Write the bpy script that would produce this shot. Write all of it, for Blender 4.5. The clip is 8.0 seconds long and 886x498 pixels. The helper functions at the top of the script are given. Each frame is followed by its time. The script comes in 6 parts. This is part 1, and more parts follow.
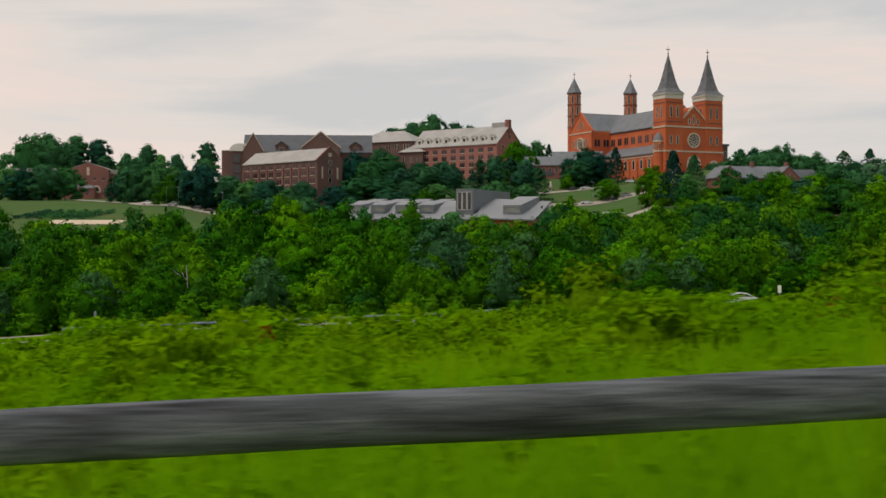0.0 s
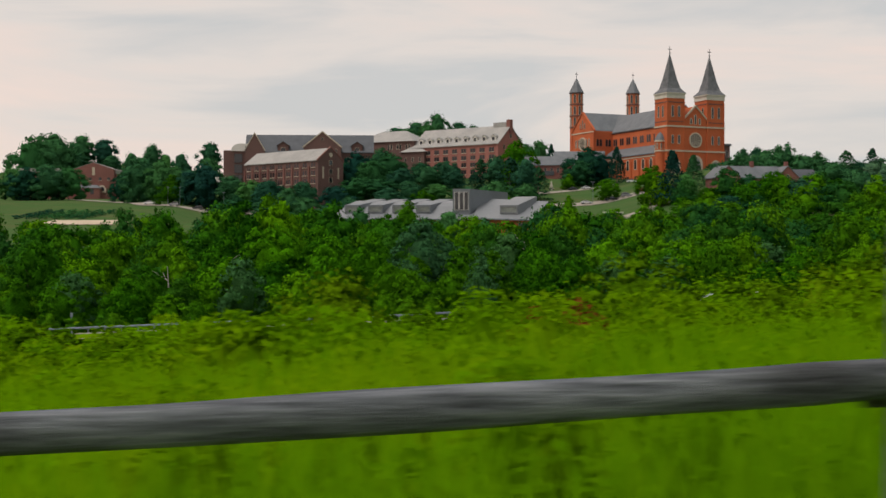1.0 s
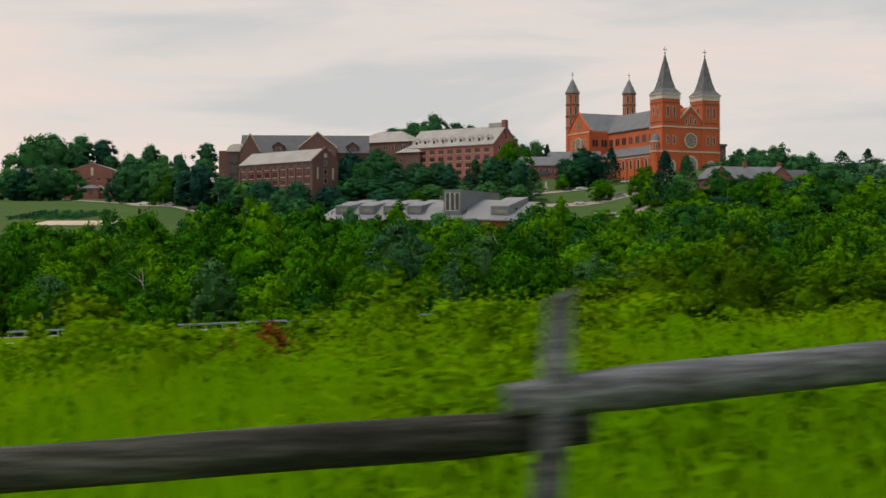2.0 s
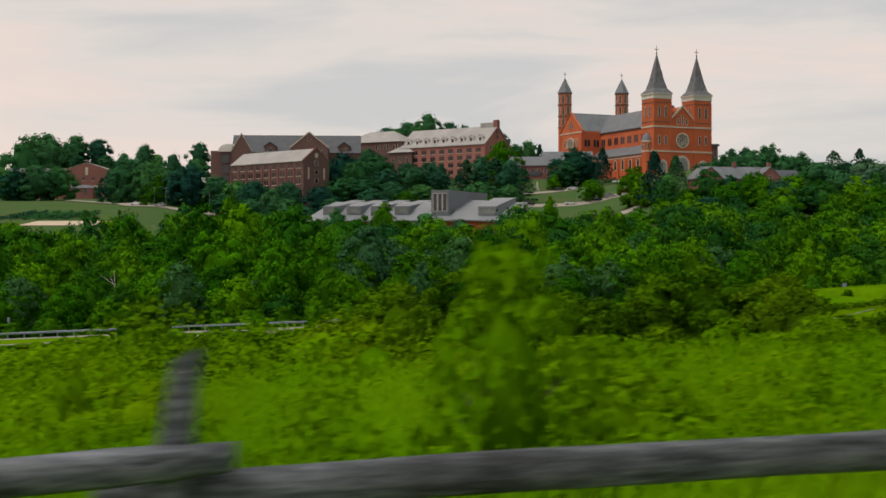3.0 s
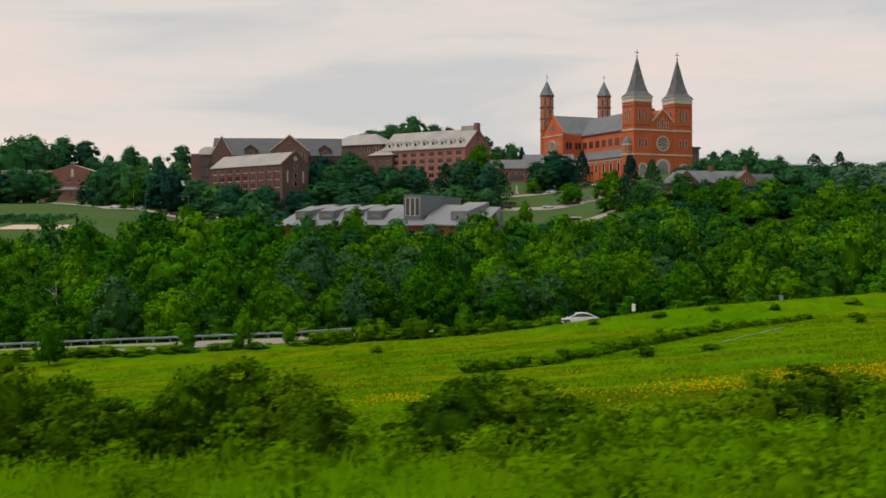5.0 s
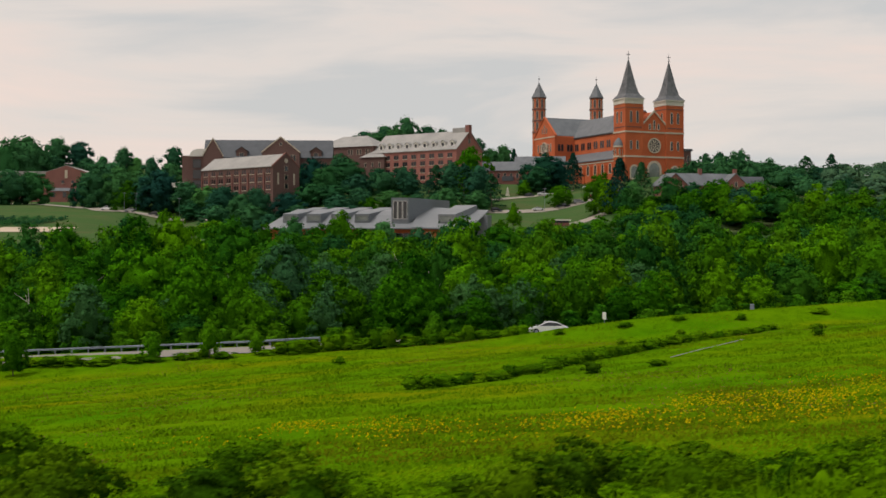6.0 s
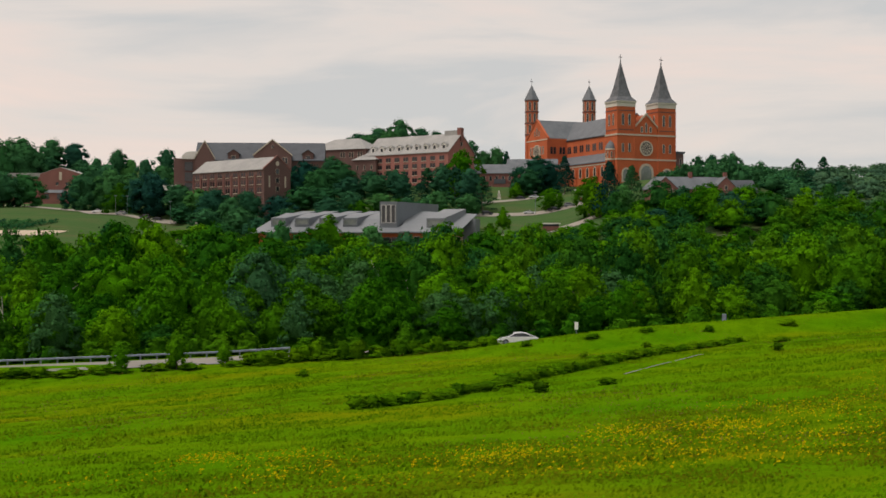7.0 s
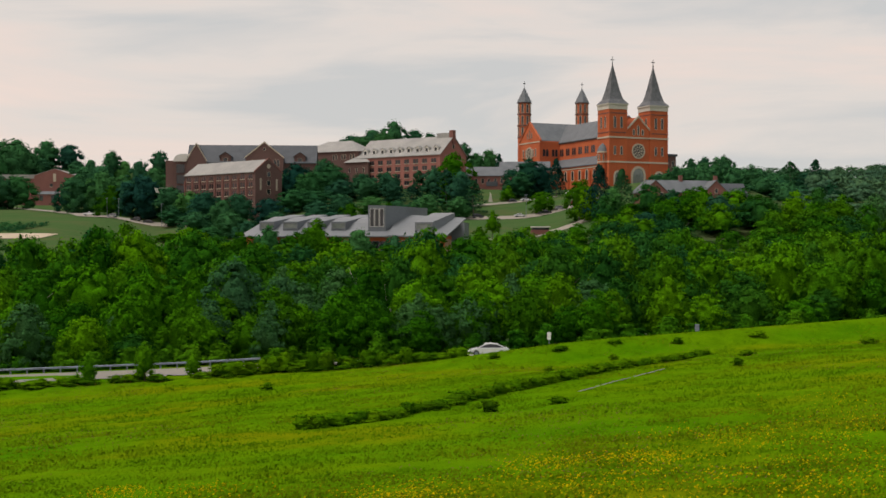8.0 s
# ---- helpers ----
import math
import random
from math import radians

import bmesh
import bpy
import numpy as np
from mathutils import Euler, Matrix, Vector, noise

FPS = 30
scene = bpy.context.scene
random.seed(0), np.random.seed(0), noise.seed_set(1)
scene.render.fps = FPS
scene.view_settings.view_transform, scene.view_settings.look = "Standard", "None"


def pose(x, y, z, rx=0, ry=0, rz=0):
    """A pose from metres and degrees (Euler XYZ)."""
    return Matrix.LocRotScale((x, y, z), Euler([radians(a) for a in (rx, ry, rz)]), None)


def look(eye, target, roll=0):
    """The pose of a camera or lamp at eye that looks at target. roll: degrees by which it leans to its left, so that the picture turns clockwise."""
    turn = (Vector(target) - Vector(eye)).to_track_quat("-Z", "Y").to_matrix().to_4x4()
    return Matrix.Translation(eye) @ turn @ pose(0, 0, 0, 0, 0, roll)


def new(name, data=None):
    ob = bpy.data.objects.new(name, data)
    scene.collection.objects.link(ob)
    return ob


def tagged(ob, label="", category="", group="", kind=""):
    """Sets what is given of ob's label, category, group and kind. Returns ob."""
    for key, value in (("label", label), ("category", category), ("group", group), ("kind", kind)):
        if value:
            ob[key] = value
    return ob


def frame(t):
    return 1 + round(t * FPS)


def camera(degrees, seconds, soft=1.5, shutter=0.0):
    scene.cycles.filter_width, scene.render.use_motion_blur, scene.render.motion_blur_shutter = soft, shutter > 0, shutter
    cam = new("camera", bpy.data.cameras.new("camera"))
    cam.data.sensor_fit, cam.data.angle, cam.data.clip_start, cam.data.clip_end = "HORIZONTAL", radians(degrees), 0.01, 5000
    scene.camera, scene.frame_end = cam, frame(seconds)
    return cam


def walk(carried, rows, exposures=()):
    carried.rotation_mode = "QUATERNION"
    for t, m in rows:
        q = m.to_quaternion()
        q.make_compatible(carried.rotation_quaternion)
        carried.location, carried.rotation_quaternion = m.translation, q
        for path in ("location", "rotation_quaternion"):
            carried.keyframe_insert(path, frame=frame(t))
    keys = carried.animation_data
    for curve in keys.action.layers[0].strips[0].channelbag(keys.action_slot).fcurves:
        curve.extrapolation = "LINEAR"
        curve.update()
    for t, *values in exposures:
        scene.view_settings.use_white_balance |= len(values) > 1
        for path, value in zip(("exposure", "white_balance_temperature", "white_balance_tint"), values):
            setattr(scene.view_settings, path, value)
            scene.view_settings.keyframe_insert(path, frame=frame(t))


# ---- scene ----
PATH = [
    (0.0, 0.0, 0.0, 1.5, 90.000, -0.000, -0.000),
    (0.5, 2.06, -0.02, 1.6, 89.991, -0.011, 0.241),
    (1.0, 4.09, -0.01, 1.7, 89.977, 0.005, 0.455),
    (1.5, 6.08, 0.04, 1.83, 89.975, 0.005, 0.618),
    (3.0, 11.88, 0.39, 2.42, 89.929, 0.015, 0.612),
    (3.5, 13.74, 0.56, 2.7, 89.911, 0.002, 0.565),
    (4.0, 15.57, 0.76, 3.04, 89.936, 0.038, 0.505),
    (4.5, 17.37, 0.97, 3.43, 89.933, 0.035, 0.466),
    (6.0, 22.56, 1.68, 4.86, 89.928, 0.001, 0.370),
    (6.5, 24.22, 1.93, 5.4, 89.948, -0.001, 0.354),
    (7.0, 25.85, 2.18, 5.97, 89.948, -0.010, 0.324),
    (7.5, 27.44, 2.44, 6.55, 89.954, -0.025, 0.283),
    (8.0, 29.0, 2.69, 7.13, 89.955, -0.030, 0.265),
]
cam = camera(38.4, 8.0, soft=1.6, shutter=0.4)
walk(cam, [(t, pose(*row)) for t, *row in PATH])

# ---- sky and sun ----
world = bpy.data.worlds.new("overcast_evening")
scene.world = world
world.use_nodes = True
wn, wl = world.node_tree.nodes, world.node_tree.links
wn.clear()
w_out = wn.new("ShaderNodeOutputWorld")
w_bg = wn.new("ShaderNodeBackground")
w_sky = wn.new("ShaderNodeTexSky")
w_sky.sky_type = "NISHITA"
w_sky.sun_disc = False
w_sky.sun_elevation, w_sky.sun_rotation = radians(63), radians(242)
w_tc = wn.new("ShaderNodeTexCoord")
w_map = wn.new("ShaderNodeMapping")
w_map.inputs["Scale"].default_value = (1.7, 1.7, 11.0)
w_map.inputs["Location"].default_value = (0.3, 0.1, 0.55)
w_noise = wn.new("ShaderNodeTexNoise")
w_noise.inputs["Scale"].default_value = 1.5
w_noise.inputs["Detail"].default_value = 7.0
w_noise.inputs["Roughness"].default_value = 0.52
w_noise.inputs["Distortion"].default_value = 0.5
w_ramp = wn.new("ShaderNodeValToRGB")
w_ramp.color_ramp.elements[0].position = 0.37
w_ramp.color_ramp.elements[0].color = (0.550, 0.545, 0.535, 1)
w_ramp.color_ramp.elements[1].position = 0.63
w_ramp.color_ramp.elements[1].color = (0.80, 0.648, 0.575, 1)
mid_stop = w_ramp.color_ramp.elements.new(0.475)
mid_stop.color = (0.685, 0.625, 0.580, 1)
w_scale = wn.new("ShaderNodeVectorMath")
w_scale.operation = "SCALE"
w_scale.inputs[3].default_value = 0.08
w_mix = wn.new("ShaderNodeMix")
w_mix.data_type = "RGBA"
w_mix.inputs["Factor"].default_value = 0.93
wl.new(w_tc.outputs["Generated"], w_map.inputs["Vector"])
wl.new(w_map.outputs["Vector"], w_noise.inputs["Vector"])
w_xyz = wn.new("ShaderNodeSeparateXYZ")
w_lean = wn.new("ShaderNodeMath")
w_lean.operation = "MULTIPLY_ADD"
w_lean.inputs[1].default_value = -0.33
wl.new(w_tc.outputs["Generated"], w_xyz.inputs["Vector"])
wl.new(w_xyz.outputs["X"], w_lean.inputs[0])
wl.new(w_noise.outputs["Fac"], w_lean.inputs[2])
wl.new(w_lean.outputs[0], w_ramp.inputs["Fac"])
wl.new(w_sky.outputs["Color"], w_scale.inputs[0])
wl.new(w_scale.outputs["Vector"], w_mix.inputs["A"])
wl.new(w_ramp.outputs["Color"], w_mix.inputs["B"])
wl.new(w_mix.outputs["Result"], w_bg.inputs["Color"])
w_bg.inputs["Strength"].default_value = 1.13
wl.new(w_bg.outputs["Background"], w_out.inputs["Surface"])

sun = new("sun", bpy.data.lights.new("sun", "SUN"))
sun.data.energy, sun.data.angle, sun.data.color = 2.3, radians(22), (1.0, 0.95, 0.88)
sun.matrix_world = look((-48, -26, 110), (0, 0, 0))


# ---- materials ----
def material(name, rough=0.7, metal=0.0, spec=0.3):
    m = bpy.data.materials.new(name)
    m.use_nodes = True
    b = m.node_tree.nodes["Principled BSDF"]
    b.inputs["Roughness"].default_value = rough
    b.inputs["Metallic"].default_value = metal
    b.inputs["Specular IOR Level"].default_value = spec
    return m, m.node_tree.nodes, m.node_tree.links, b


def ramp_node(nodes, stops):
    r = nodes.new("ShaderNodeValToRGB")
    r.color_ramp.elements[0].position, r.color_ramp.elements[0].color = stops[0][0], (*stops[0][1], 1)
    r.color_ramp.elements[1].position, r.color_ramp.elements[1].color = stops[-1][0], (*stops[-1][1], 1)
    for p, c in stops[1:-1]:
        r.color_ramp.elements.new(p).color = (*c, 1)
    return r


def noise_node(nodes, links, scale, detail=5.0, rough=0.6, stretch=(1, 1, 1), source="Object"):
    tc, mp, nz = nodes.new("ShaderNodeTexCoord"), nodes.new("ShaderNodeMapping"), nodes.new("ShaderNodeTexNoise")
    mp.inputs["Scale"].default_value = stretch
    nz.inputs["Scale"].default_value, nz.inputs["Detail"].default_value, nz.inputs["Roughness"].default_value = scale, detail, rough
    links.new(tc.outputs[source], mp.inputs["Vector"])
    links.new(mp.outputs["Vector"], nz.inputs["Vector"])
    return nz


def mix_node(nodes, links, a, b, factor, blend="MIX"):
    mx = nodes.new("ShaderNodeMix")
    mx.data_type, mx.blend_type = "RGBA", blend
    for key, v in (("A", a), ("B", b), ("Factor", factor)):
        if isinstance(v, (int, float)):
            mx.inputs[key].default_value = v
        elif isinstance(v, tuple):
            mx.inputs[key].default_value = (*v, 1)
        else:
            links.new(v, mx.inputs[key])
    return mx.outputs["Result"]


def worn(name, dark, light, fine=3.0, coarse=0.15, rough=0.8, metal=0.0, spec=0.3, stretch=(1, 1, 1), bump=0.0):
    """Two scales of noise between a dark and a light shade of one colour."""
    m, n, l, b = material(name, rough, metal, spec)
    a = noise_node(n, l, fine, 6.0, 0.65, stretch)
    c = noise_node(n, l, coarse, 3.0, 0.5)
    r = ramp_node(n, [(0.3, dark), (0.7, light)])
    add = n.new("ShaderNodeMath")
    add.operation = "MULTIPLY_ADD"
    add.inputs[1].default_value, add.inputs[2].default_value = 0.5, 0.0
    l.new(a.outputs["Fac"], add.inputs[0])
    half = n.new("ShaderNodeMath")
    half.operation = "MULTIPLY_ADD"
    half.inputs[1].default_value = 0.5
    l.new(c.outputs["Fac"], half.inputs[0])
    l.new(add.outputs[0], half.inputs[2])
    l.new(half.outputs[0], r.inputs["Fac"])
    l.new(r.outputs["Color"], b.inputs["Base Color"])
    if bump:
        bp = n.new("ShaderNodeBump")
        bp.inputs["Strength"].default_value = bump
        bp.inputs["Distance"].default_value = 0.02
        l.new(a.outputs["Fac"], bp.inputs["Height"])
        l.new(bp.outputs["Normal"], b.inputs["Normal"])
    return m


def leafy(name, dark, light, warm, thin=0.2, vary=1.0, grain=0.0):
    """Leaves: hue differs from plant to plant and from leaf to leaf; some light goes through them."""
    m, n, l, b = material(name, 0.8, 0.0, 0.0)
    geo, info = n.new("ShaderNodeNewGeometry"), n.new("ShaderNodeObjectInfo")
    r1 = ramp_node(n, [(0.0, dark), (1.0, light)])
    l.new(geo.outputs["Random Per Island"], r1.inputs["Fac"])
    r2 = ramp_node(n, [(0.35, (0, 0, 0)), (1.0, (1, 1, 1))])
    l.new(info.outputs["Random"], r2.inputs["Fac"])
    mul = n.new("ShaderNodeMath")
    mul.operation = "MULTIPLY"
    mul.inputs[1].default_value = 0.75
    l.new(r2.outputs["Color"], mul.inputs[0])
    tone = mix_node(n, l, r1.outputs["Color"], warm, mul.outputs[0])
    patch = noise_node(n, l, 0.5, 2.0, 0.5)
    r3 = ramp_node(n, [(0.3, (0.75, 0.78, 0.75)), (0.7, (1.2, 1.15, 1.1))])
    l.new(patch.outputs["Fac"], r3.inputs["Fac"])
    col = mix_node(n, l, tone, r3.outputs["Color"], 1.0, "MULTIPLY")
    spin, ring_ = n.new("ShaderNodeMath"), n.new("ShaderNodeMath")
    spin.operation, ring_.operation = "MULTIPLY", "FRACT"
    spin.inputs[1].default_value = 7.3
    l.new(info.outputs["Random"], spin.inputs[0])
    l.new(spin.outputs[0], ring_.inputs[0])
    r4 = ramp_node(n, [(0.0, (0.42, 0.54, 0.95)), (0.4, (0.78, 0.82, 0.92)), (1.0, (1.26, 1.22, 0.95))])
    l.new(ring_.outputs[0], r4.inputs["Fac"])
    col = mix_node(n, l, col, r4.outputs["Color"], vary, "MULTIPLY")
    if grain:
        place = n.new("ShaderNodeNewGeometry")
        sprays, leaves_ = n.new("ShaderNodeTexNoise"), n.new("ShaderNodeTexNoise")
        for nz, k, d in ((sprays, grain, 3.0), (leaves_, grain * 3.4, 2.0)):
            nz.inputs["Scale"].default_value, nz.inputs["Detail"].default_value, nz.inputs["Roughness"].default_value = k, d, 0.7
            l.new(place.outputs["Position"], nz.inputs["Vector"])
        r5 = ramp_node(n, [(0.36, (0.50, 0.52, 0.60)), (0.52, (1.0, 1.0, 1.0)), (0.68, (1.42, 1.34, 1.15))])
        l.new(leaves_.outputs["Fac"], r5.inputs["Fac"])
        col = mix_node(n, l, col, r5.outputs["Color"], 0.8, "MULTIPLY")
        bp = n.new("ShaderNodeBump")
        bp.inputs["Strength"].default_value, bp.inputs["Distance"].default_value = 0.6, 0.4 / grain
        l.new(sprays.outputs["Fac"], bp.inputs["Height"])
        l.new(bp.outputs["Normal"], b.inputs["Normal"])
    l.new(col, b.inputs["Base Color"])
    tr = n.new("ShaderNodeBsdfTranslucent")
    l.new(col, tr.inputs["Color"])
    mx = n.new("ShaderNodeMixShader")
    mx.inputs["Fac"].default_value = thin
    out = n["Material Output"]
    l.new(b.outputs[0], mx.inputs[1])
    l.new(tr.outputs[0], mx.inputs[2])
    l.new(mx.outputs[0], out.inputs["Surface"])
    return m


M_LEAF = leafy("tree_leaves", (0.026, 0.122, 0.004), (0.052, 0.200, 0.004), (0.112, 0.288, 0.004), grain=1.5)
# Campus hill leaves: the blue of distance haze is mixed into the green.
M_LEAF_HAZED = leafy("hazed_campus_leaves", (0.024, 0.092, 0.050), (0.044, 0.152, 0.066), (0.064, 0.200, 0.054), grain=1.0)
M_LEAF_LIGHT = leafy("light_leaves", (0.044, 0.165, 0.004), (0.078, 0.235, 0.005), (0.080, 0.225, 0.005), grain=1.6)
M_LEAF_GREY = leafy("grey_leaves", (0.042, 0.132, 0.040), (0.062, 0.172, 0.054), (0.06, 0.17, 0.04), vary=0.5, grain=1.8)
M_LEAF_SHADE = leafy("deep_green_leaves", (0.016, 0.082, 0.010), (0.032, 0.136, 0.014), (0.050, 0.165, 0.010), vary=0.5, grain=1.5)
# Darker campus leaves, also with some haze blue put into the colour.
M_LEAF_DARK_HAZED = leafy("hazed_dark_leaves", (0.015, 0.070, 0.036), (0.028, 0.112, 0.048), (0.034, 0.132, 0.044), grain=1.0)
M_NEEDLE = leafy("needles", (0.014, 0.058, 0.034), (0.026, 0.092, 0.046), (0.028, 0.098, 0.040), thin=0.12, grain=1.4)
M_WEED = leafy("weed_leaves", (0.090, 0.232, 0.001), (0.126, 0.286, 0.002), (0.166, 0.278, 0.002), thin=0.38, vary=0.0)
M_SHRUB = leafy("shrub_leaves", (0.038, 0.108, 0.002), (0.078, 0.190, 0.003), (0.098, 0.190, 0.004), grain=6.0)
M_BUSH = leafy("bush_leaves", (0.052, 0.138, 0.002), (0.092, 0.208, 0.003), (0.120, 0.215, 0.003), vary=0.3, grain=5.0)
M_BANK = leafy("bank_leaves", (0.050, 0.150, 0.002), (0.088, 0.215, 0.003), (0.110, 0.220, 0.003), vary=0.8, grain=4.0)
M_RUST = leafy("rust_leaves", (0.24, 0.055, 0.010), (0.34, 0.09, 0.018), (0.26, 0.09, 0.018))
M_GRASS = leafy("grass_blades", (0.058, 0.134, 0.001), (0.092, 0.190, 0.002), (0.130, 0.165, 0.003), vary=0.0)
M_TUFT = leafy("tuft_leaves", (0.046, 0.120, 0.002), (0.074, 0.170, 0.002), (0.098, 0.160, 0.003), vary=0.0)
M_SEED = leafy("brown_seed_heads", (0.11, 0.085, 0.022), (0.17, 0.13, 0.035), (0.16, 0.11, 0.04), vary=0.0)
M_FLOWER = leafy("yellow_petals", (0.38, 0.28, 0.002), (0.56, 0.42, 0.003), (0.5, 0.36, 0.003), thin=0.2, vary=0.0)


def in_patches(m, scale, low=0.35, high=0.68):
    """For many plants joined in one mesh: the hue changes from place to place."""
    n, l = m.node_tree.nodes, m.node_tree.links
    info = [k for k in n if k.bl_idname == "ShaderNodeObjectInfo"][0]
    stand = noise_node(n, l, scale, 1.5, 0.5)
    spread = n.new("ShaderNodeMapRange")
    spread.inputs["From Min"].default_value, spread.inputs["From Max"].default_value = low, high
    l.new(stand.outputs["Fac"], spread.inputs["Value"])
    for k in list(info.outputs["Random"].links):
        to = k.to_socket
        l.remove(k)
        l.new(spread.outputs["Result"], to)
    return m


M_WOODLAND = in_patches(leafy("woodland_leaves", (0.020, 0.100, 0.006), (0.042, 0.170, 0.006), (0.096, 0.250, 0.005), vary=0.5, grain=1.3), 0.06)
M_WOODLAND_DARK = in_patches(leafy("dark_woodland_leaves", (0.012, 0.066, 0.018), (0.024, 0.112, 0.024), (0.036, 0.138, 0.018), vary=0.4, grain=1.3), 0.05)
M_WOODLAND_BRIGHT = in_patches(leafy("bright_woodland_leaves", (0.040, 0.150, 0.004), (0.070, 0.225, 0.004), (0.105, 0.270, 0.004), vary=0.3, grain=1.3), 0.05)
for low_growth, patch_size in ((M_WEED, 0.45), (M_GRASS, 0.12), (M_TUFT, 0.2)):
    in_patches(low_growth, patch_size, 0.3, 0.75)
M_STALK = in_patches(leafy("olive_stalks", (0.058, 0.085, 0.002), (0.095, 0.128, 0.003), (0.11, 0.115, 0.004), vary=0.0), 0.3)
# Far ridge leaves: distance haze is painted in as a paler, bluer green.
M_HAZED_WOOD = in_patches(leafy("hazed_far_wood_leaves", (0.040, 0.104, 0.070), (0.066, 0.145, 0.082), (0.085, 0.172, 0.072), vary=0.0, grain=0.4), 0.012)
M_BARK = worn("bark", (0.045, 0.036, 0.028), (0.12, 0.10, 0.08), 8, 1, 0.9)
M_DEADWOOD = worn("dead_wood", (0.22, 0.20, 0.18), (0.42, 0.39, 0.36), 6, 1, 0.9)
M_CHURCH = worn("orange_red_brick", (0.33, 0.074, 0.028), (0.53, 0.136, 0.050), 2.2, 0.10, 0.85)
M_BRICK = worn("red_brick", (0.150, 0.068, 0.058), (0.240, 0.105, 0.088), 2.0, 0.12, 0.88)
M_BRICK_PINK = worn("pink_brick", (0.235, 0.096, 0.080), (0.345, 0.145, 0.120), 2.0, 0.12, 0.88)
M_BRICK_DARK = worn("brown_brick", (0.094, 0.056, 0.050), (0.160, 0.092, 0.080), 2.0, 0.12, 0.88)
M_STONE = worn("pale_stone", (0.36, 0.31, 0.24), (0.55, 0.48, 0.38), 3.0, 0.2, 0.85)
M_STONE_GREY = worn("grey_cornice_stone", (0.42, 0.40, 0.35), (0.62, 0.58, 0.50), 3.0, 0.2, 0.85)
M_SLATE = worn("blue_grey_slate", (0.075, 0.085, 0.095), (0.15, 0.165, 0.18), 2.5, 0.3, 0.6, stretch=(1, 1, 3))
M_SLATE_DARK = worn("dark_slate", (0.045, 0.052, 0.062), (0.085, 0.094, 0.108), 2.5, 0.3, 0.6)
M_SPIRE = worn("weathered_spire_slate", (0.050, 0.056, 0.064), (0.165, 0.172, 0.182), 1.2, 0.5, 0.7, stretch=(1, 1, 0.3))
M_ROOF_LIGHT = worn("light_grey_roofing", (0.195, 0.196, 0.192), (0.34, 0.332, 0.315), 1.6, 0.15, 0.75, stretch=(1, 1, 0.25))
M_METAL_ROOF = worn("zinc_roof", (0.150, 0.165, 0.180), (0.215, 0.230, 0.245), 1.5, 0.08, 0.5, 0.15, 0.4)
M_ZINC_WALL = worn("zinc_cladding", (0.120, 0.138, 0.155), (0.185, 0.205, 0.222), 1.5, 0.1, 0.5, 0.15, 0.4)
M_WHITE = worn("white_trim", (0.56, 0.54, 0.50), (0.72, 0.70, 0.66), 3, 0.3, 0.6)
M_GLASS = worn("dark_window_glass", (0.012, 0.015, 0.018), (0.03, 0.036, 0.042), 0.8, 0.2, 0.12, 0.0, 0.6)
M_GLASS_PALE = worn("pale_window_glass", (0.10, 0.12, 0.11), (0.24, 0.27, 0.24), 0.8, 0.3, 0.15, 0.0, 0.6)
M_CONCRETE = worn("pale_road", (0.22, 0.20, 0.17), (0.32, 0.29, 0.25), 1.5, 0.05, 0.9)
M_ROAD = worn("grey_country_road", (0.165, 0.155, 0.138), (0.25, 0.232, 0.205), 1.5, 0.05, 0.9)
M_SAND = worn("pale_earth", (0.36, 0.29, 0.21), (0.50, 0.42, 0.32), 1.0, 0.08, 0.95)
M_STEEL = worn("galvanised_steel", (0.15, 0.18, 0.22), (0.24, 0.28, 0.33), 4, 0.5, 0.5, 0.4, 0.4)
M_PLASTER = worn("white_sign_face", (0.66, 0.66, 0.64), (0.78, 0.78, 0.76), 5, 1, 0.5)
M_RUBBER = worn("tyre_rubber", (0.015, 0.015, 0.016), (0.03, 0.03, 0.03), 9, 2, 0.85)
M_PAINT_WHITE = worn("white_car_paint", (0.62, 0.64, 0.66), (0.72, 0.74, 0.76), 1, 0.5, 0.25, 0.1, 0.6)
M_PAINT_BLACK = worn("black_car_paint", (0.012, 0.013, 0.015), (0.022, 0.024, 0.027), 1, 0.5, 0.2, 0.1, 0.6)
M_PAINT_GREY = worn("silver_car_paint", (0.22, 0.23, 0.24), (0.30, 0.31, 0.33), 1, 0.5, 0.25, 0.4, 0.6)
M_PAINT_RED = worn("red_car_paint", (0.16, 0.02, 0.018), (0.24, 0.035, 0.03), 1, 0.5, 0.25, 0.1, 0.6)


def fence_wood(name, dark, mid, light):
    m, n, l, b = material(name, 0.88, 0.0, 0.2)
    grain = noise_node(n, l, 3.0, 8.0, 0.7, (0.9, 14, 14))
    blotch = noise_node(n, l, 1.6, 3.0, 0.5, (1, 2, 2))
    r = ramp_node(n, [(0.30, dark), (0.48, mid), (0.70, light)])
    l.new(grain.outputs["Fac"], r.inputs["Fac"])
    r2 = ramp_node(n, [(0.33, (0.42, 0.41, 0.40)), (0.55, (1, 1, 1))])
    l.new(blotch.outputs["Fac"], r2.inputs["Fac"])
    l.new(mix_node(n, l, r.outputs["Color"], r2.outputs["Color"], 1.0, "MULTIPLY"), b.inputs["Base Color"])
    bp = n.new("ShaderNodeBump")
    bp.inputs["Strength"].default_value, bp.inputs["Distance"].default_value = 0.7, 0.012
    l.new(grain.outputs["Fac"], bp.inputs["Height"])
    l.new(bp.outputs["Normal"], b.inputs["Normal"])
    return m


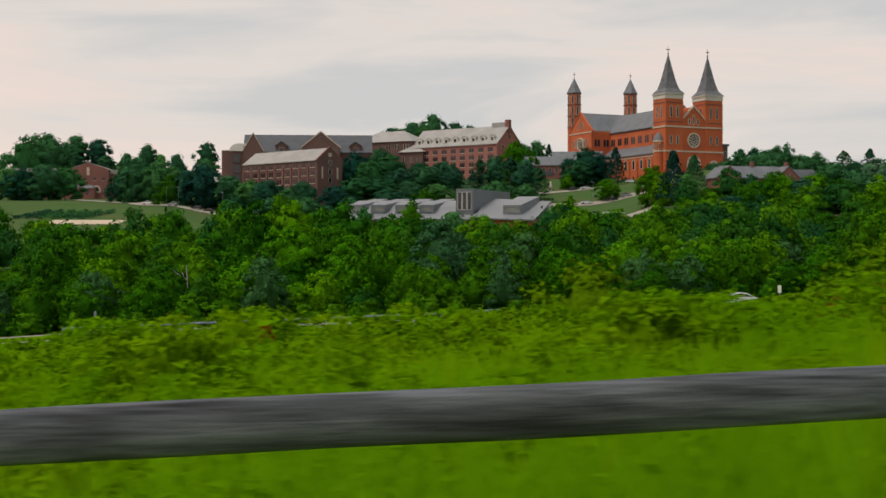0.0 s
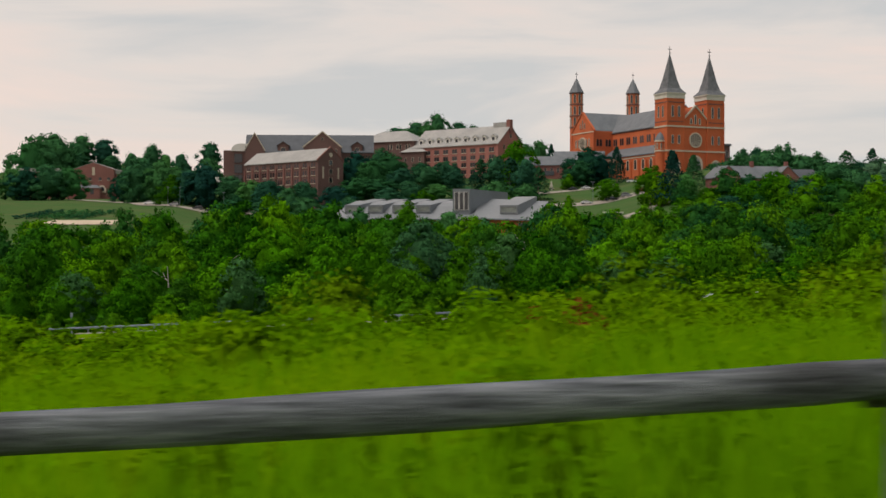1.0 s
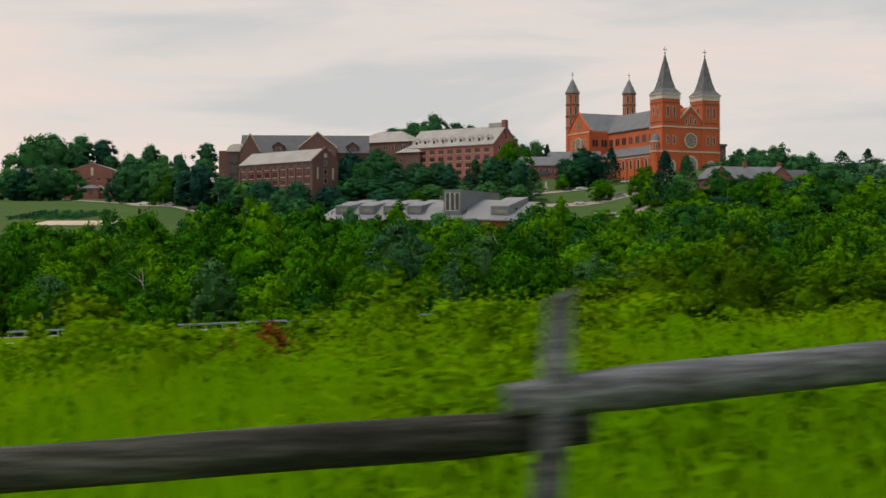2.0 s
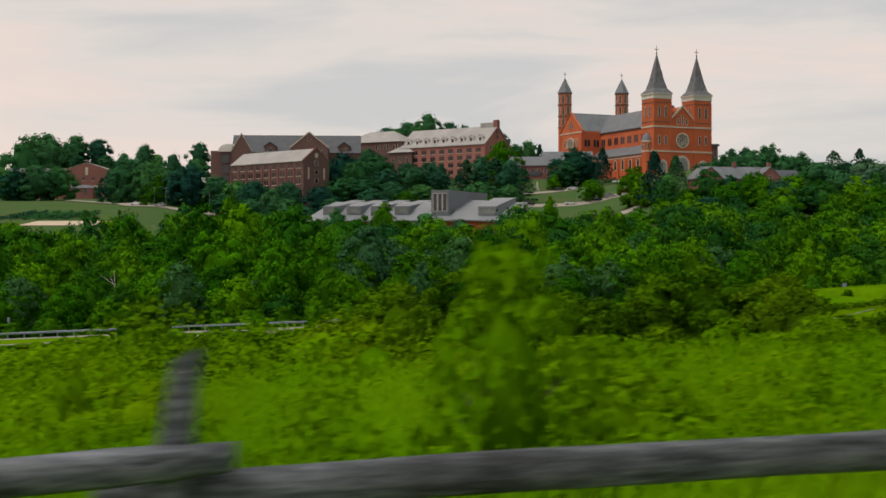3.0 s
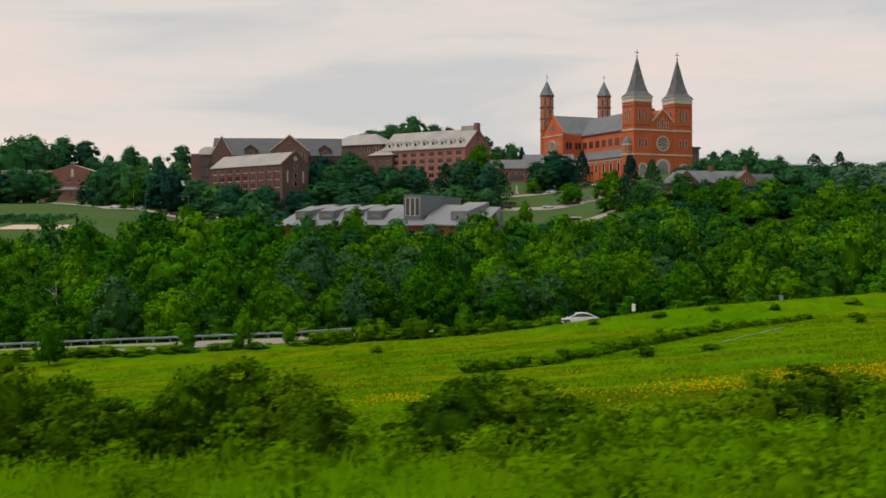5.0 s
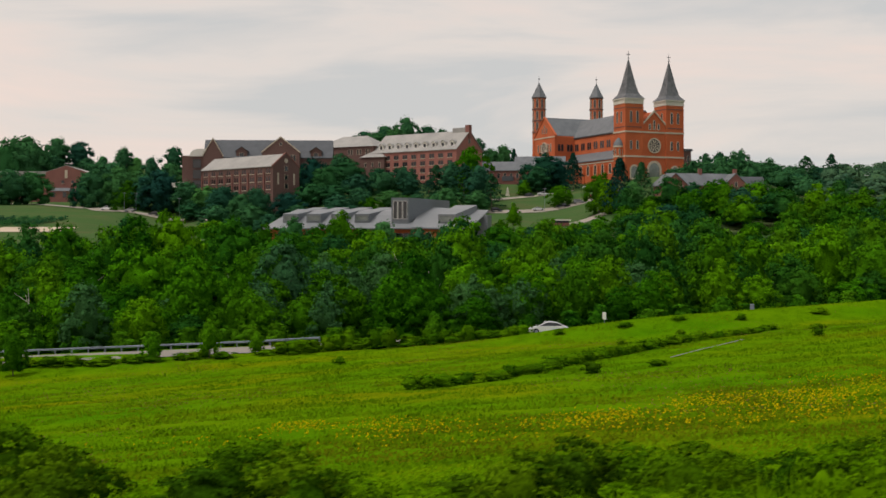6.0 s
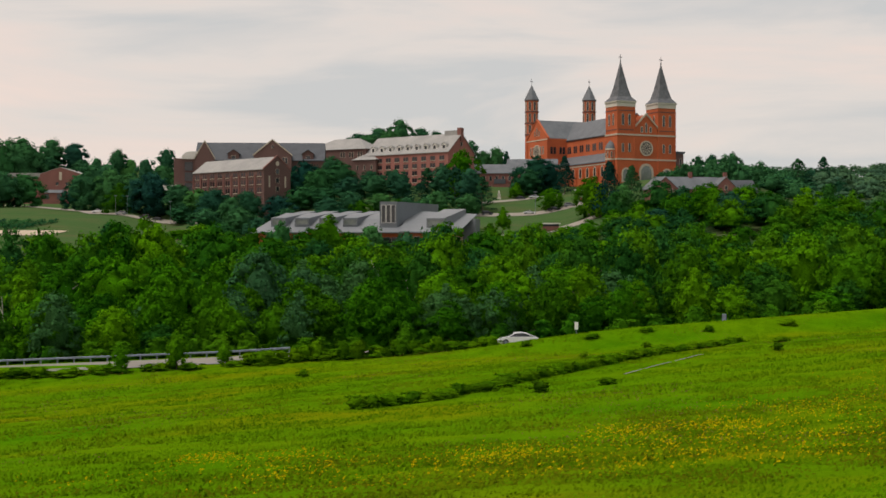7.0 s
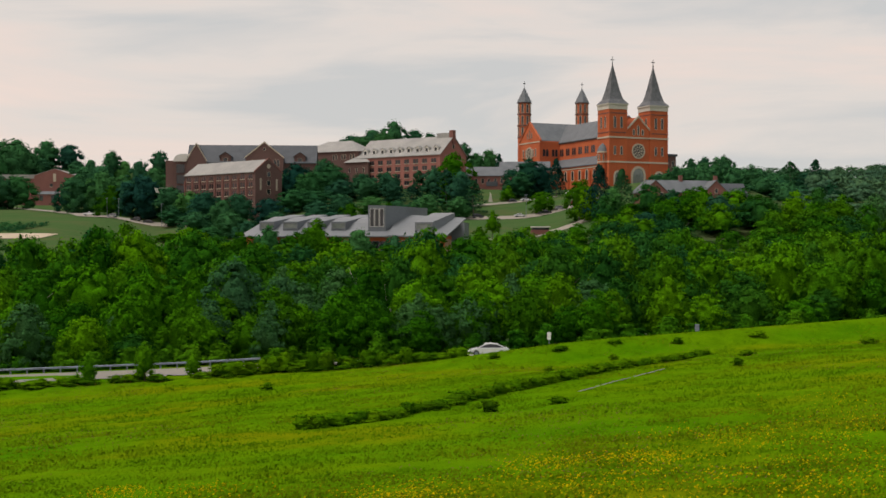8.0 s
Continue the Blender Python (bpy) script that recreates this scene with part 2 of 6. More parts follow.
M_FENCE = fence_wood("weathered_grey_wood", (0.022, 0.025, 0.029), (0.094, 0.104, 0.118), (0.220, 0.238, 0.266))
M_FENCE_DARK = fence_wood("dark_damp_wood", (0.009, 0.010, 0.007), (0.036, 0.039, 0.033), (0.105, 0.110, 0.100))


def meadow():
    m, n, l, b = material("meadow_ground", 0.95, 0.0, 0.0)
    fine = noise_node(n, l, 3.5, 8.0, 0.75)
    broad = noise_node(n, l, 0.045, 4.0, 0.55, (1, 1.6, 1))
    tufts = noise_node(n, l, 0.42, 5.0, 0.65, (1, 0.7, 1))
    r = ramp_node(n, [(0.3, (0.066, 0.144, 0.001)), (0.7, (0.088, 0.180, 0.002))])
    l.new(fine.outputs["Fac"], r.inputs["Fac"])
    r2 = ramp_node(n, [(0.32, (0.72, 0.98, 0.8)), (0.52, (1.05, 1.05, 1.0)), (0.66, (1.6, 0.98, 1.2))])
    l.new(broad.outputs["Fac"], r2.inputs["Fac"])
    r4 = ramp_node(n, [(0.34, (0.78, 0.84, 0.8)), (0.5, (1.0, 1.0, 1.0)), (0.68, (1.14, 1.10, 1.0))])
    l.new(tufts.outputs["Fac"], r4.inputs["Fac"])
    tall = mix_node(n, l, mix_node(n, l, r.outputs["Color"], r2.outputs["Color"], 1.0, "MULTIPLY"), r4.outputs["Color"], 1.0, "MULTIPLY")
    r3 = ramp_node(n, [(0.3, (0.042, 0.080, 0.028)), (0.7, (0.070, 0.116, 0.041))])
    l.new(fine.outputs["Fac"], r3.inputs["Fac"])
    lawn = mix_node(n, l, r3.outputs["Color"], r2.outputs["Color"], 0.6, "MULTIPLY")
    tc, xyz, span = n.new("ShaderNodeTexCoord"), n.new("ShaderNodeSeparateXYZ"), n.new("ShaderNodeMapRange")
    span.inputs["From Min"].default_value, span.inputs["From Max"].default_value = 150, 170
    l.new(tc.outputs["Object"], xyz.inputs["Vector"])
    l.new(xyz.outputs["Y"], span.inputs["Value"])
    l.new(mix_node(n, l, tall, lawn, span.outputs["Result"]), b.inputs["Base Color"])
    bp = n.new("ShaderNodeBump")
    bp.inputs["Strength"].default_value, bp.inputs["Distance"].default_value = 0.3, 0.1
    l.new(fine.outputs["Fac"], bp.inputs["Height"])
    l.new(bp.outputs["Normal"], b.inputs["Normal"])
    return m


M_MEADOW = meadow()

# ---- mesh helpers ----
def box(bm, x0, x1, y0, y1, z0, z1):
    v = [bm.verts.new(p) for p in ((x0, y0, z0), (x1, y0, z0), (x1, y1, z0), (x0, y1, z0), (x0, y0, z1), (x1, y0, z1), (x1, y1, z1), (x0, y1, z1))]
    for f in ((3, 2, 1, 0), (4, 5, 6, 7), (0, 1, 5, 4), (1, 2, 6, 5), (2, 3, 7, 6), (3, 0, 4, 7)):
        bm.faces.new([v[i] for i in f])


def hull(bm, low, high):
    """A closed solid between two rings of the same number of points."""
    a, b = [bm.verts.new(p) for p in low], [bm.verts.new(p) for p in high]
    bm.faces.new(a[::-1])
    bm.faces.new(b)
    for i in range(len(a)):
        j = (i + 1) % len(a)
        bm.faces.new((a[i], a[j], b[j], b[i]))


def ring(x, y, z, r, n, turn=0.0, flat=1.0):
    return [(x + r * math.cos(turn + 2 * math.pi * i / n), y + flat * r * math.sin(turn + 2 * math.pi * i / n), z) for i in range(n)]


def column(bm, x, y, z0, z1, r0, r1=None, n=8, turn=0.0):
    hull(bm, ring(x, y, z0, r0, n, turn), ring(x, y, z1, max(r0 if r1 is None else r1, 0.002), n, turn))


def along(bm, a, b, r0, r1, n=6):
    """A tapered round bar from a to b."""
    a, b = Vector(a), Vector(b)
    q = (b - a).to_track_quat("Z", "Y").to_matrix()
    low = [a + q @ Vector((r0 * math.cos(2 * math.pi * i / n), r0 * math.sin(2 * math.pi * i / n), 0)) for i in range(n)]
    high = [b + q @ Vector((r1 * math.cos(2 * math.pi * i / n), r1 * math.sin(2 * math.pi * i / n), 0)) for i in range(n)]
    hull(bm, low, high)


def part(name, bm, mat, parent=None, label="", smooth=False):
    """Links a bmesh as one mesh object, under its thing."""
    me = bpy.data.meshes.new(name)
    bmesh.ops.recalc_face_normals(bm, faces=bm.faces[:])
    bm.to_mesh(me)
    bm.free()
    me.materials.append(mat)
    if smooth:
        me.polygons.foreach_set("use_smooth", [True] * len(me.polygons))
    return placed(name, me, parent, label)


def placed(name, me, parent=None, label="", m=None):
    ob = new(name, me)
    if parent:
        ob.parent = parent
    if m is not None:
        ob.matrix_basis = m
    if label:
        ob["label"] = label
    return ob


def thing(name, m, label, category, group="", kind=""):
    ob = new(name)
    ob.empty_display_size = 0.5
    ob.matrix_basis = m
    return tagged(ob, label, category, group, kind)


def boxes_part(name, mat, parent, *spans, label=""):
    bm = bmesh.new()
    for s in spans:
        box(bm, *s)
    return part(name, bm, mat, parent, label)


def array_mesh(name, verts, faces, mat, normals=None):
    me = bpy.data.meshes.new(name)
    verts, faces = np.asarray(verts, np.float32), np.asarray(faces, np.int32)
    me.vertices.add(len(verts))
    me.vertices.foreach_set("co", verts.ravel())
    k = faces.shape[1]
    me.loops.add(faces.size)
    me.loops.foreach_set("vertex_index", faces.ravel())
    me.polygons.add(len(faces))
    me.polygons.foreach_set("loop_start", np.arange(0, faces.size, k, dtype=np.int32))
    me.update(calc_edges=True)
    me.materials.append(mat)
    if normals is not None:
        me.polygons.foreach_set("use_smooth", np.ones(len(faces), bool))
        me.normals_split_custom_set_from_vertices(np.asarray(normals, np.float32))
    return me


def cards(centres, normals, size, rng, long=1.0, shade=None, loose=0.55):
    """Small four-cornered leaves, folded along the middle, at centres and facing about along normals."""
    n = len(centres)
    nn = normals + rng.normal(0, loose, (n, 3))
    nn /= np.linalg.norm(nn, axis=1, keepdims=True) + 1e-9
    nn *= np.where((nn * normals).sum(1) < 0, -1.0, 1.0)[:, None]
    t = np.cross(nn, rng.normal(0, 1, (n, 3)))
    t /= np.linalg.norm(t, axis=1, keepdims=True) + 1e-9
    b = np.cross(nn, t)
    s = np.asarray(size).reshape(-1, 1) * np.ones((n, 1))
    fold = 0.25 * s * nn
    v = np.stack([centres - t * s * long, centres - b * s * 0.62 + fold, centres + t * s * long, centres + b * s * 0.62 + fold], 1)
    f = np.arange(4 * n).reshape(n, 4)
    vn = np.repeat(normals if shade is None else shade, 4, axis=0)
    return v.reshape(-1, 3), f, vn


def sprays(centres, normals, size, rng, shade, loose=0.6):
    """Three-cornered sprays of leaves at centres, facing about along normals."""
    n = len(centres)
    nn = normals + rng.normal(0, loose, (n, 3))
    nn /= np.linalg.norm(nn, axis=1, keepdims=True) + 1e-9
    nn *= np.where((nn * shade).sum(1) < 0, -1.0, 1.0)[:, None]
    t = np.cross(nn, rng.normal(0, 1, (n, 3)))
    t /= np.linalg.norm(t, axis=1, keepdims=True) + 1e-9
    b = np.cross(nn, t)
    s = np.asarray(size).reshape(-1, 1)
    wide = rng.uniform(0.7, 1.15, (n, 1))
    skew = rng.uniform(-0.5, 0.5, (n, 1))
    v = np.stack([centres - t * s + b * s * wide, centres - t * s - b * s * wide, centres + t * s * 1.35 + b * s * skew], 1)
    return v.reshape(-1, 3), np.arange(3 * n).reshape(n, 3), np.repeat(shade, 3, axis=0)


def in_thirds(f):
    """Four-cornered faces cut in two."""
    return np.concatenate([f[:, [0, 1, 2]], f[:, [0, 2, 3]]])


# ---- ground ----
PROFILE_Y = (-400, -30, 3, 14, 20, 35, 52, 67, 100, 120, 138, 150, 165, 200, 250, 300, 350, 400, 450, 500, 550, 600, 650, 700, 800, 950, 1500, 2200, 4600)
PROFILE_Z = (1, 0.6, 0.2, -0.15, -0.55, -2.1, -3.7, -4.7, -6.4, -7.1, -7.3, -7.0, -7.6, -8, -7, -5, -1, 4, 10, 18, 26, 34, 37, 40, 44, 46, 48, 60, 80)
SLOPE_Y = (-30, 55, 108, 150, 175, 260)
SLOPE = (0.062, 0.062, 0.085, 0.058, 0.05, 0.0)


def soft_step(a, b, v):
    t = np.clip((v - a) / (b - a), 0, 1)
    return t * t * (3 - 2 * t)


def road_y(x):
    """The middle of the country road at the foot of the meadow."""
    return np.interp(x, (-90, -30, 10, 48, 85, 140), (141, 144, 145, 146.5, 156, 185))


def ground_z(x, y):
    """Height of the land: a meadow that falls to the road, a wooded dip, the campus hill, far ridges."""
    x, y = np.asarray(x, float), np.asarray(y, float)
    z = np.interp(y, PROFILE_Y, PROFILE_Z)
    z = z + np.interp(y, SLOPE_Y, SLOPE) * np.clip(x, -60, 85)
    z = z + (0.45 + 0.024 * np.clip(-x, 0, 45)) * (1 - soft_step(8, 30, x)) * np.exp(-(((y - road_y(x)) / 12.0) ** 2))
    z = z + 1.9 * soft_step(12, 48, x) * np.exp(-(((y - road_y(x) + 11) / 6.0) ** 2))
    z = z - 11.5 * soft_step(60, 150, -x) * soft_step(520, 640, y) * (1 - 0.3 * soft_step(800, 940, y)) * (1 - soft_step(960, 1080, y))
    z = z - 8 * soft_step(15, 65, -x) * (1 - soft_step(92, 125, -x)) * soft_step(460, 515, y) * (1 - soft_step(552, 600, y))
    z = z - 5 * soft_step(60, 120, -x) * soft_step(420, 520, y) * (1 - soft_step(560, 640, y))
    z = z + 12 * soft_step(55, 110, x) * (1 - soft_step(140, 180, x)) * soft_step(330, 460, y) * (1 - soft_step(520, 600, y))
    z = z - 26 * soft_step(160, 330, x) * soft_step(520, 700, y) * (1 - soft_step(900, 1300, y))
    z = z + 22 * np.exp(-(((x + 10) / 75) ** 2) - ((y - 800) / 110) ** 2)
    z = z + 30 * np.exp(-(((x + 300) / 160) ** 2) - ((y - 1120) / 90) ** 2)
    z = z + (42 + 16 * soft_step(470, 640, x) + 4 * np.sin(x / 160) + 3 * np.sin(x / 57)) * np.exp(-(((y - 1700) / 300) ** 2)) * soft_step(200, 420, x)
    return z


def axis_steps(*spans):
    return np.concatenate([np.arange(a, b, s) for a, b, s in spans])


gx = axis_steps((-2400, -600, 150), (-600, -240, 30), (-240, -60, 8), (-60, 100, 1.25), (100, 240, 8), (240, 600, 30), (600, 2401, 150))
gy = axis_steps((-380, -20, 40), (-20, 175, 1.25), (175, 700, 6), (700, 1300, 25), (1300, 2200, 60), (2200, 4601, 300))
GX, GY = np.meshgrid(gx, gy)
GZ = ground_z(GX, GY)
near = (np.abs(GX - 20) < 90) & (GY > 4) & (GY < 138)
rough = np.array([noise.noise((a * 0.35, b * 0.35, 0.0)) for a, b in zip(GX[near], GY[near])])
GZ[near] += 0.12 * rough
w_ = len(gx)
idx = np.arange(len(gx) * len(gy)).reshape(len(gy), w_)
quads = np.stack([idx[:-1, :-1], idx[:-1, 1:], idx[1:, 1:], idx[1:, :-1]], -1).reshape(-1, 4)
me = array_mesh("ground", np.stack([GX, GY, GZ], -1).reshape(-1, 3), quads, M_MEADOW)
me.polygons.foreach_set("use_smooth", np.ones(len(quads), bool))
ground = placed("ground", me)
tagged(ground, "rolling green meadow falling to a wooded valley", "ground", kind="structure")


def gz(x, y):
    return float(ground_z(x, y))


def ribbon(name, mat, points, width, lift, label, category):
    """A strip of paving that follows the land."""
    v, f = [], []
    for i, (x, y) in enumerate(points):
        a, b = Vector(points[max(i - 1, 0)]), Vector(points[min(i + 1, len(points) - 1)])
        d = (b - a).normalized()
        side = Vector((-d.y, d.x)) * width / 2
        for s in (-1, 1):
            px, py = x + s * side.x, y + s * side.y
            v.append((px, py, gz(px, py) + lift))
    for i in range(len(points) - 1):
        f.append((2 * i, 2 * i + 2, 2 * i + 3, 2 * i + 1))
    ob = placed(name, array_mesh(name, v, f, mat))
    return tagged(ob, label, category, kind="structure")


def fine_line(pts, step):
    out = []
    for (ax, ay), (bx, by) in zip(pts, pts[1:]):
        k = max(1, int(math.hypot(bx - ax, by - ay) / step))
        out += [(ax + (bx - ax) * i / k, ay + (by - ay) * i / k) for i in range(k)]
    return out + [pts[-1]]

# ---- roads and paths ----
ribbon("road", M_ROAD, fine_line([(-90, 141), (-30, 144.0), (10, 145.0), (48, 146.5), (85, 156), (140, 185)], 4), 7.0, 0.06, "pale grey country road along the foot of the meadow", "road")
ribbon("campus_road", M_CONCRETE, fine_line([(-262, 800), (-240, 760), (-201, 693), (-169, 644), (-138, 586), (-121, 566), (-106, 564), (-89, 562), (-77, 549)], 5), 6.5, 0.28, "pale campus drive with parked cars along it", "road")
ribbon("church_drive", M_CONCRETE, fine_line([(30, 505), (45, 506), (58, 508), (72, 508), (95, 505)], 5), 9.0, 0.14, "pale drive and parking below the church", "road")
ribbon("church_path", M_CONCRETE, fine_line([(34, 540), (46, 548), (58, 556), (76, 560)], 5), 5.0, 0.14, "pale curved path on the church lawn", "path")
ribbon("lower_drive", M_CONCRETE, fine_line([(38, 446), (52, 455), (70, 462), (90, 470)], 5), 7.0, 0.14, "pale lower drive below the lawn", "road")
ribbon("worn_track", M_ROAD, fine_line([(38.2, 92.6), (39.0, 94.0), (41.6, 99.0), (46.5, 106)], 2), 0.22, 0.05, "short stretch of bare pale track in the meadow", "path")
ribbon("sand_court", M_SAND, fine_line([(-150, 479), (-121, 479)], 5), 24.0, 0.15, "pale sand court on the lawn", "court")


# ---- trees ----
def lump(k=3):
    """A round lump of four-cornered faces: the shaded inside of a crown."""
    pts, quads_ = {}, []

    def at(p):
        q = tuple(round(float(a), 5) for a in p)
        return pts.setdefault(q, len(pts))

    for axis in range(3):
        for side in (-1, 1):
            for i in range(k):
                for j in range(k):
                    corners = []
                    for a, b in ((i, j), (i + 1, j), (i + 1, j + 1), (i, j + 1)):
                        u, w = math.tan(math.pi / 4 * (2 * a / k - 1)), math.tan(math.pi / 4 * (2 * b / k - 1))
                        p = [0, 0, 0]
                        p[axis], p[(axis + 1) % 3], p[(axis + 2) % 3] = side, u, w
                        p = np.array(p, float)
                        corners.append(at(p / np.linalg.norm(p)))
                    quads_.append(corners if side > 0 else corners[::-1])
    return np.array(list(pts)), np.array(quads_)


BALL_V, BALL_F = lump()
BOUGH_V, BOUGH_F = lump(2)
CROWN_ARRAYS = {}
# half width at the foot, at the middle and near the top of a crown, and its lowest point
ENVELOPE = {
    "round": ((0.00, 0.26), (0.15, 0.42), (0.4, 0.50), (0.65, 0.48), (0.85, 0.38), (0.95, 0.25), (1.0, 0.10)),
    "tall": ((0.00, 0.28), (0.2, 0.44), (0.42, 0.48), (0.65, 0.42), (0.85, 0.29), (0.95, 0.18), (1.0, 0.05)),
    "broad": ((0.00, 0.30), (0.2, 0.46), (0.5, 0.52), (0.75, 0.45), (0.9, 0.30), (1.0, 0.05)),
    "shrub": ((0.00, 0.40), (0.2, 0.50), (0.45, 0.48), (0.7, 0.36), (0.88, 0.2), (1.0, 0.02)),
}


def crown_mesh(name, seed, lobes, leaves, size, mat, shape="round", core=0.42, low=0.06, cut=0.0, bough=(0.11, 0.20)):
    """A crown one unit high and about one unit wide, of many small leaves on uneven boughs."""
    rng = np.random.default_rng(seed)
    cs, ns, ss = [], [], []
    cone = shape in ("cone", "pine")
    if not cone:
        hs, ws = [p[0] for p in ENVELOPE[shape]], [p[1] for p in ENVELOPE[shape]]
        swing, phase = rng.uniform(0.04, 0.13, 3), rng.uniform(0, 6.28, 3)
    weight = rng.uniform(0.6, 1.4, lobes)
    for i in range(lobes):
        u = (i + 0.5) / lobes
        a = i * 2.39996 + rng.uniform(-0.4, 0.4)
        if cone:
            h = u ** (0.9 if shape == "cone" else 0.75)
            reach = ((1 - h) * 0.44 if shape == "cone" else 0.40 * (1 - h ** 2.2)) + 0.03
            reach *= rng.uniform(0.7, 1.12)
            c = np.array([reach * math.cos(a) * 0.72, reach * math.sin(a) * 0.72, 0.05 + 0.91 * h])
            r = np.array([0.55 * reach + 0.03, 0.55 * reach + 0.03, 0.045])
            out = np.array([math.cos(a), math.sin(a), 0.5])
            slack = 0.1
        else:
            zc = 1 - 1.96 * u
            h = 0.5 + 0.5 * zc
            wob = 1 + sum(swing[k] * math.cos((k + 1) * a + phase[k]) for k in range(3))
            edge = float(np.interp(h, hs, ws)) * wob
            s = rng.uniform(*bough) * (1.0 if i % 4 else 1.25)
            inside = max(0.0, 1 - s / max(edge, 0.05)) * rng.uniform(0.8, 1.1)
            c = np.array([edge * inside * math.cos(a), edge * inside * math.sin(a), low + (1 - low) * (h * (1 - 0.9 * s) + 0.02 + rng.uniform(-0.04, 0.03))])
            r = np.array([s, s, s * rng.uniform(0.75, 1.15)])
            out = np.array([edge * math.cos(a), edge * math.sin(a), (h - 0.38) * 0.8])
            slack = 0.25
        out = out / np.linalg.norm(out)
        k = max(6, int(leaves / lobes * weight[i]))
        d = rng.normal(0, 1, (k * 3, 3))
        d /= np.linalg.norm(d, axis=1, keepdims=True)
        d = d[((d @ (out + np.array([0, 0, 0.5]))) > -slack) & (d[:, 2] > -0.45)][:k]
        cs.append(c + d * r * rng.uniform(0.62, 1.12, (len(d), 1)))
        ns.append(d * 0.95 + out * 0.3 + np.array([0, 0, 0.2]))
        ss.append(rng.uniform(0.5, 1.3, len(d)) * size)
    c, n, s = np.concatenate(cs), np.concatenate(ns), np.concatenate(ss)
    n /= np.linalg.norm(n, axis=1, keepdims=True)
    keep = (c[:, 2] > cut) & (c[:, 2] < 1.02)
    v, f, vn = cards(c[keep], n[keep], s[keep], rng, 1.0)
    if core and not cone:
        h = 0.5 + 0.5 * BALL_V[:, 2]
        flat = np.linalg.norm(BALL_V[:, :2], axis=1, keepdims=True) + 1e-6
        edge = np.interp(h, hs, ws)[:, None] * core * rng.uniform(0.75, 1.2, (len(BALL_V), 1))
        xy = BALL_V[:, :2] / flat * edge * np.minimum(1, flat * 1.5)
        z = low + (1 - low) * (0.5 + (h - 0.5) * (0.3 + core))
        bv = np.concatenate([xy, z[:, None]], 1)
        v, f, vn = np.concatenate([v, bv]), np.concatenate([f, BALL_F + len(v)]), np.concatenate([vn, BALL_V])
    me = array_mesh(name, v, f, mat, vn)
    CROWN_ARRAYS[me.name] = (v, f, vn)
    return me


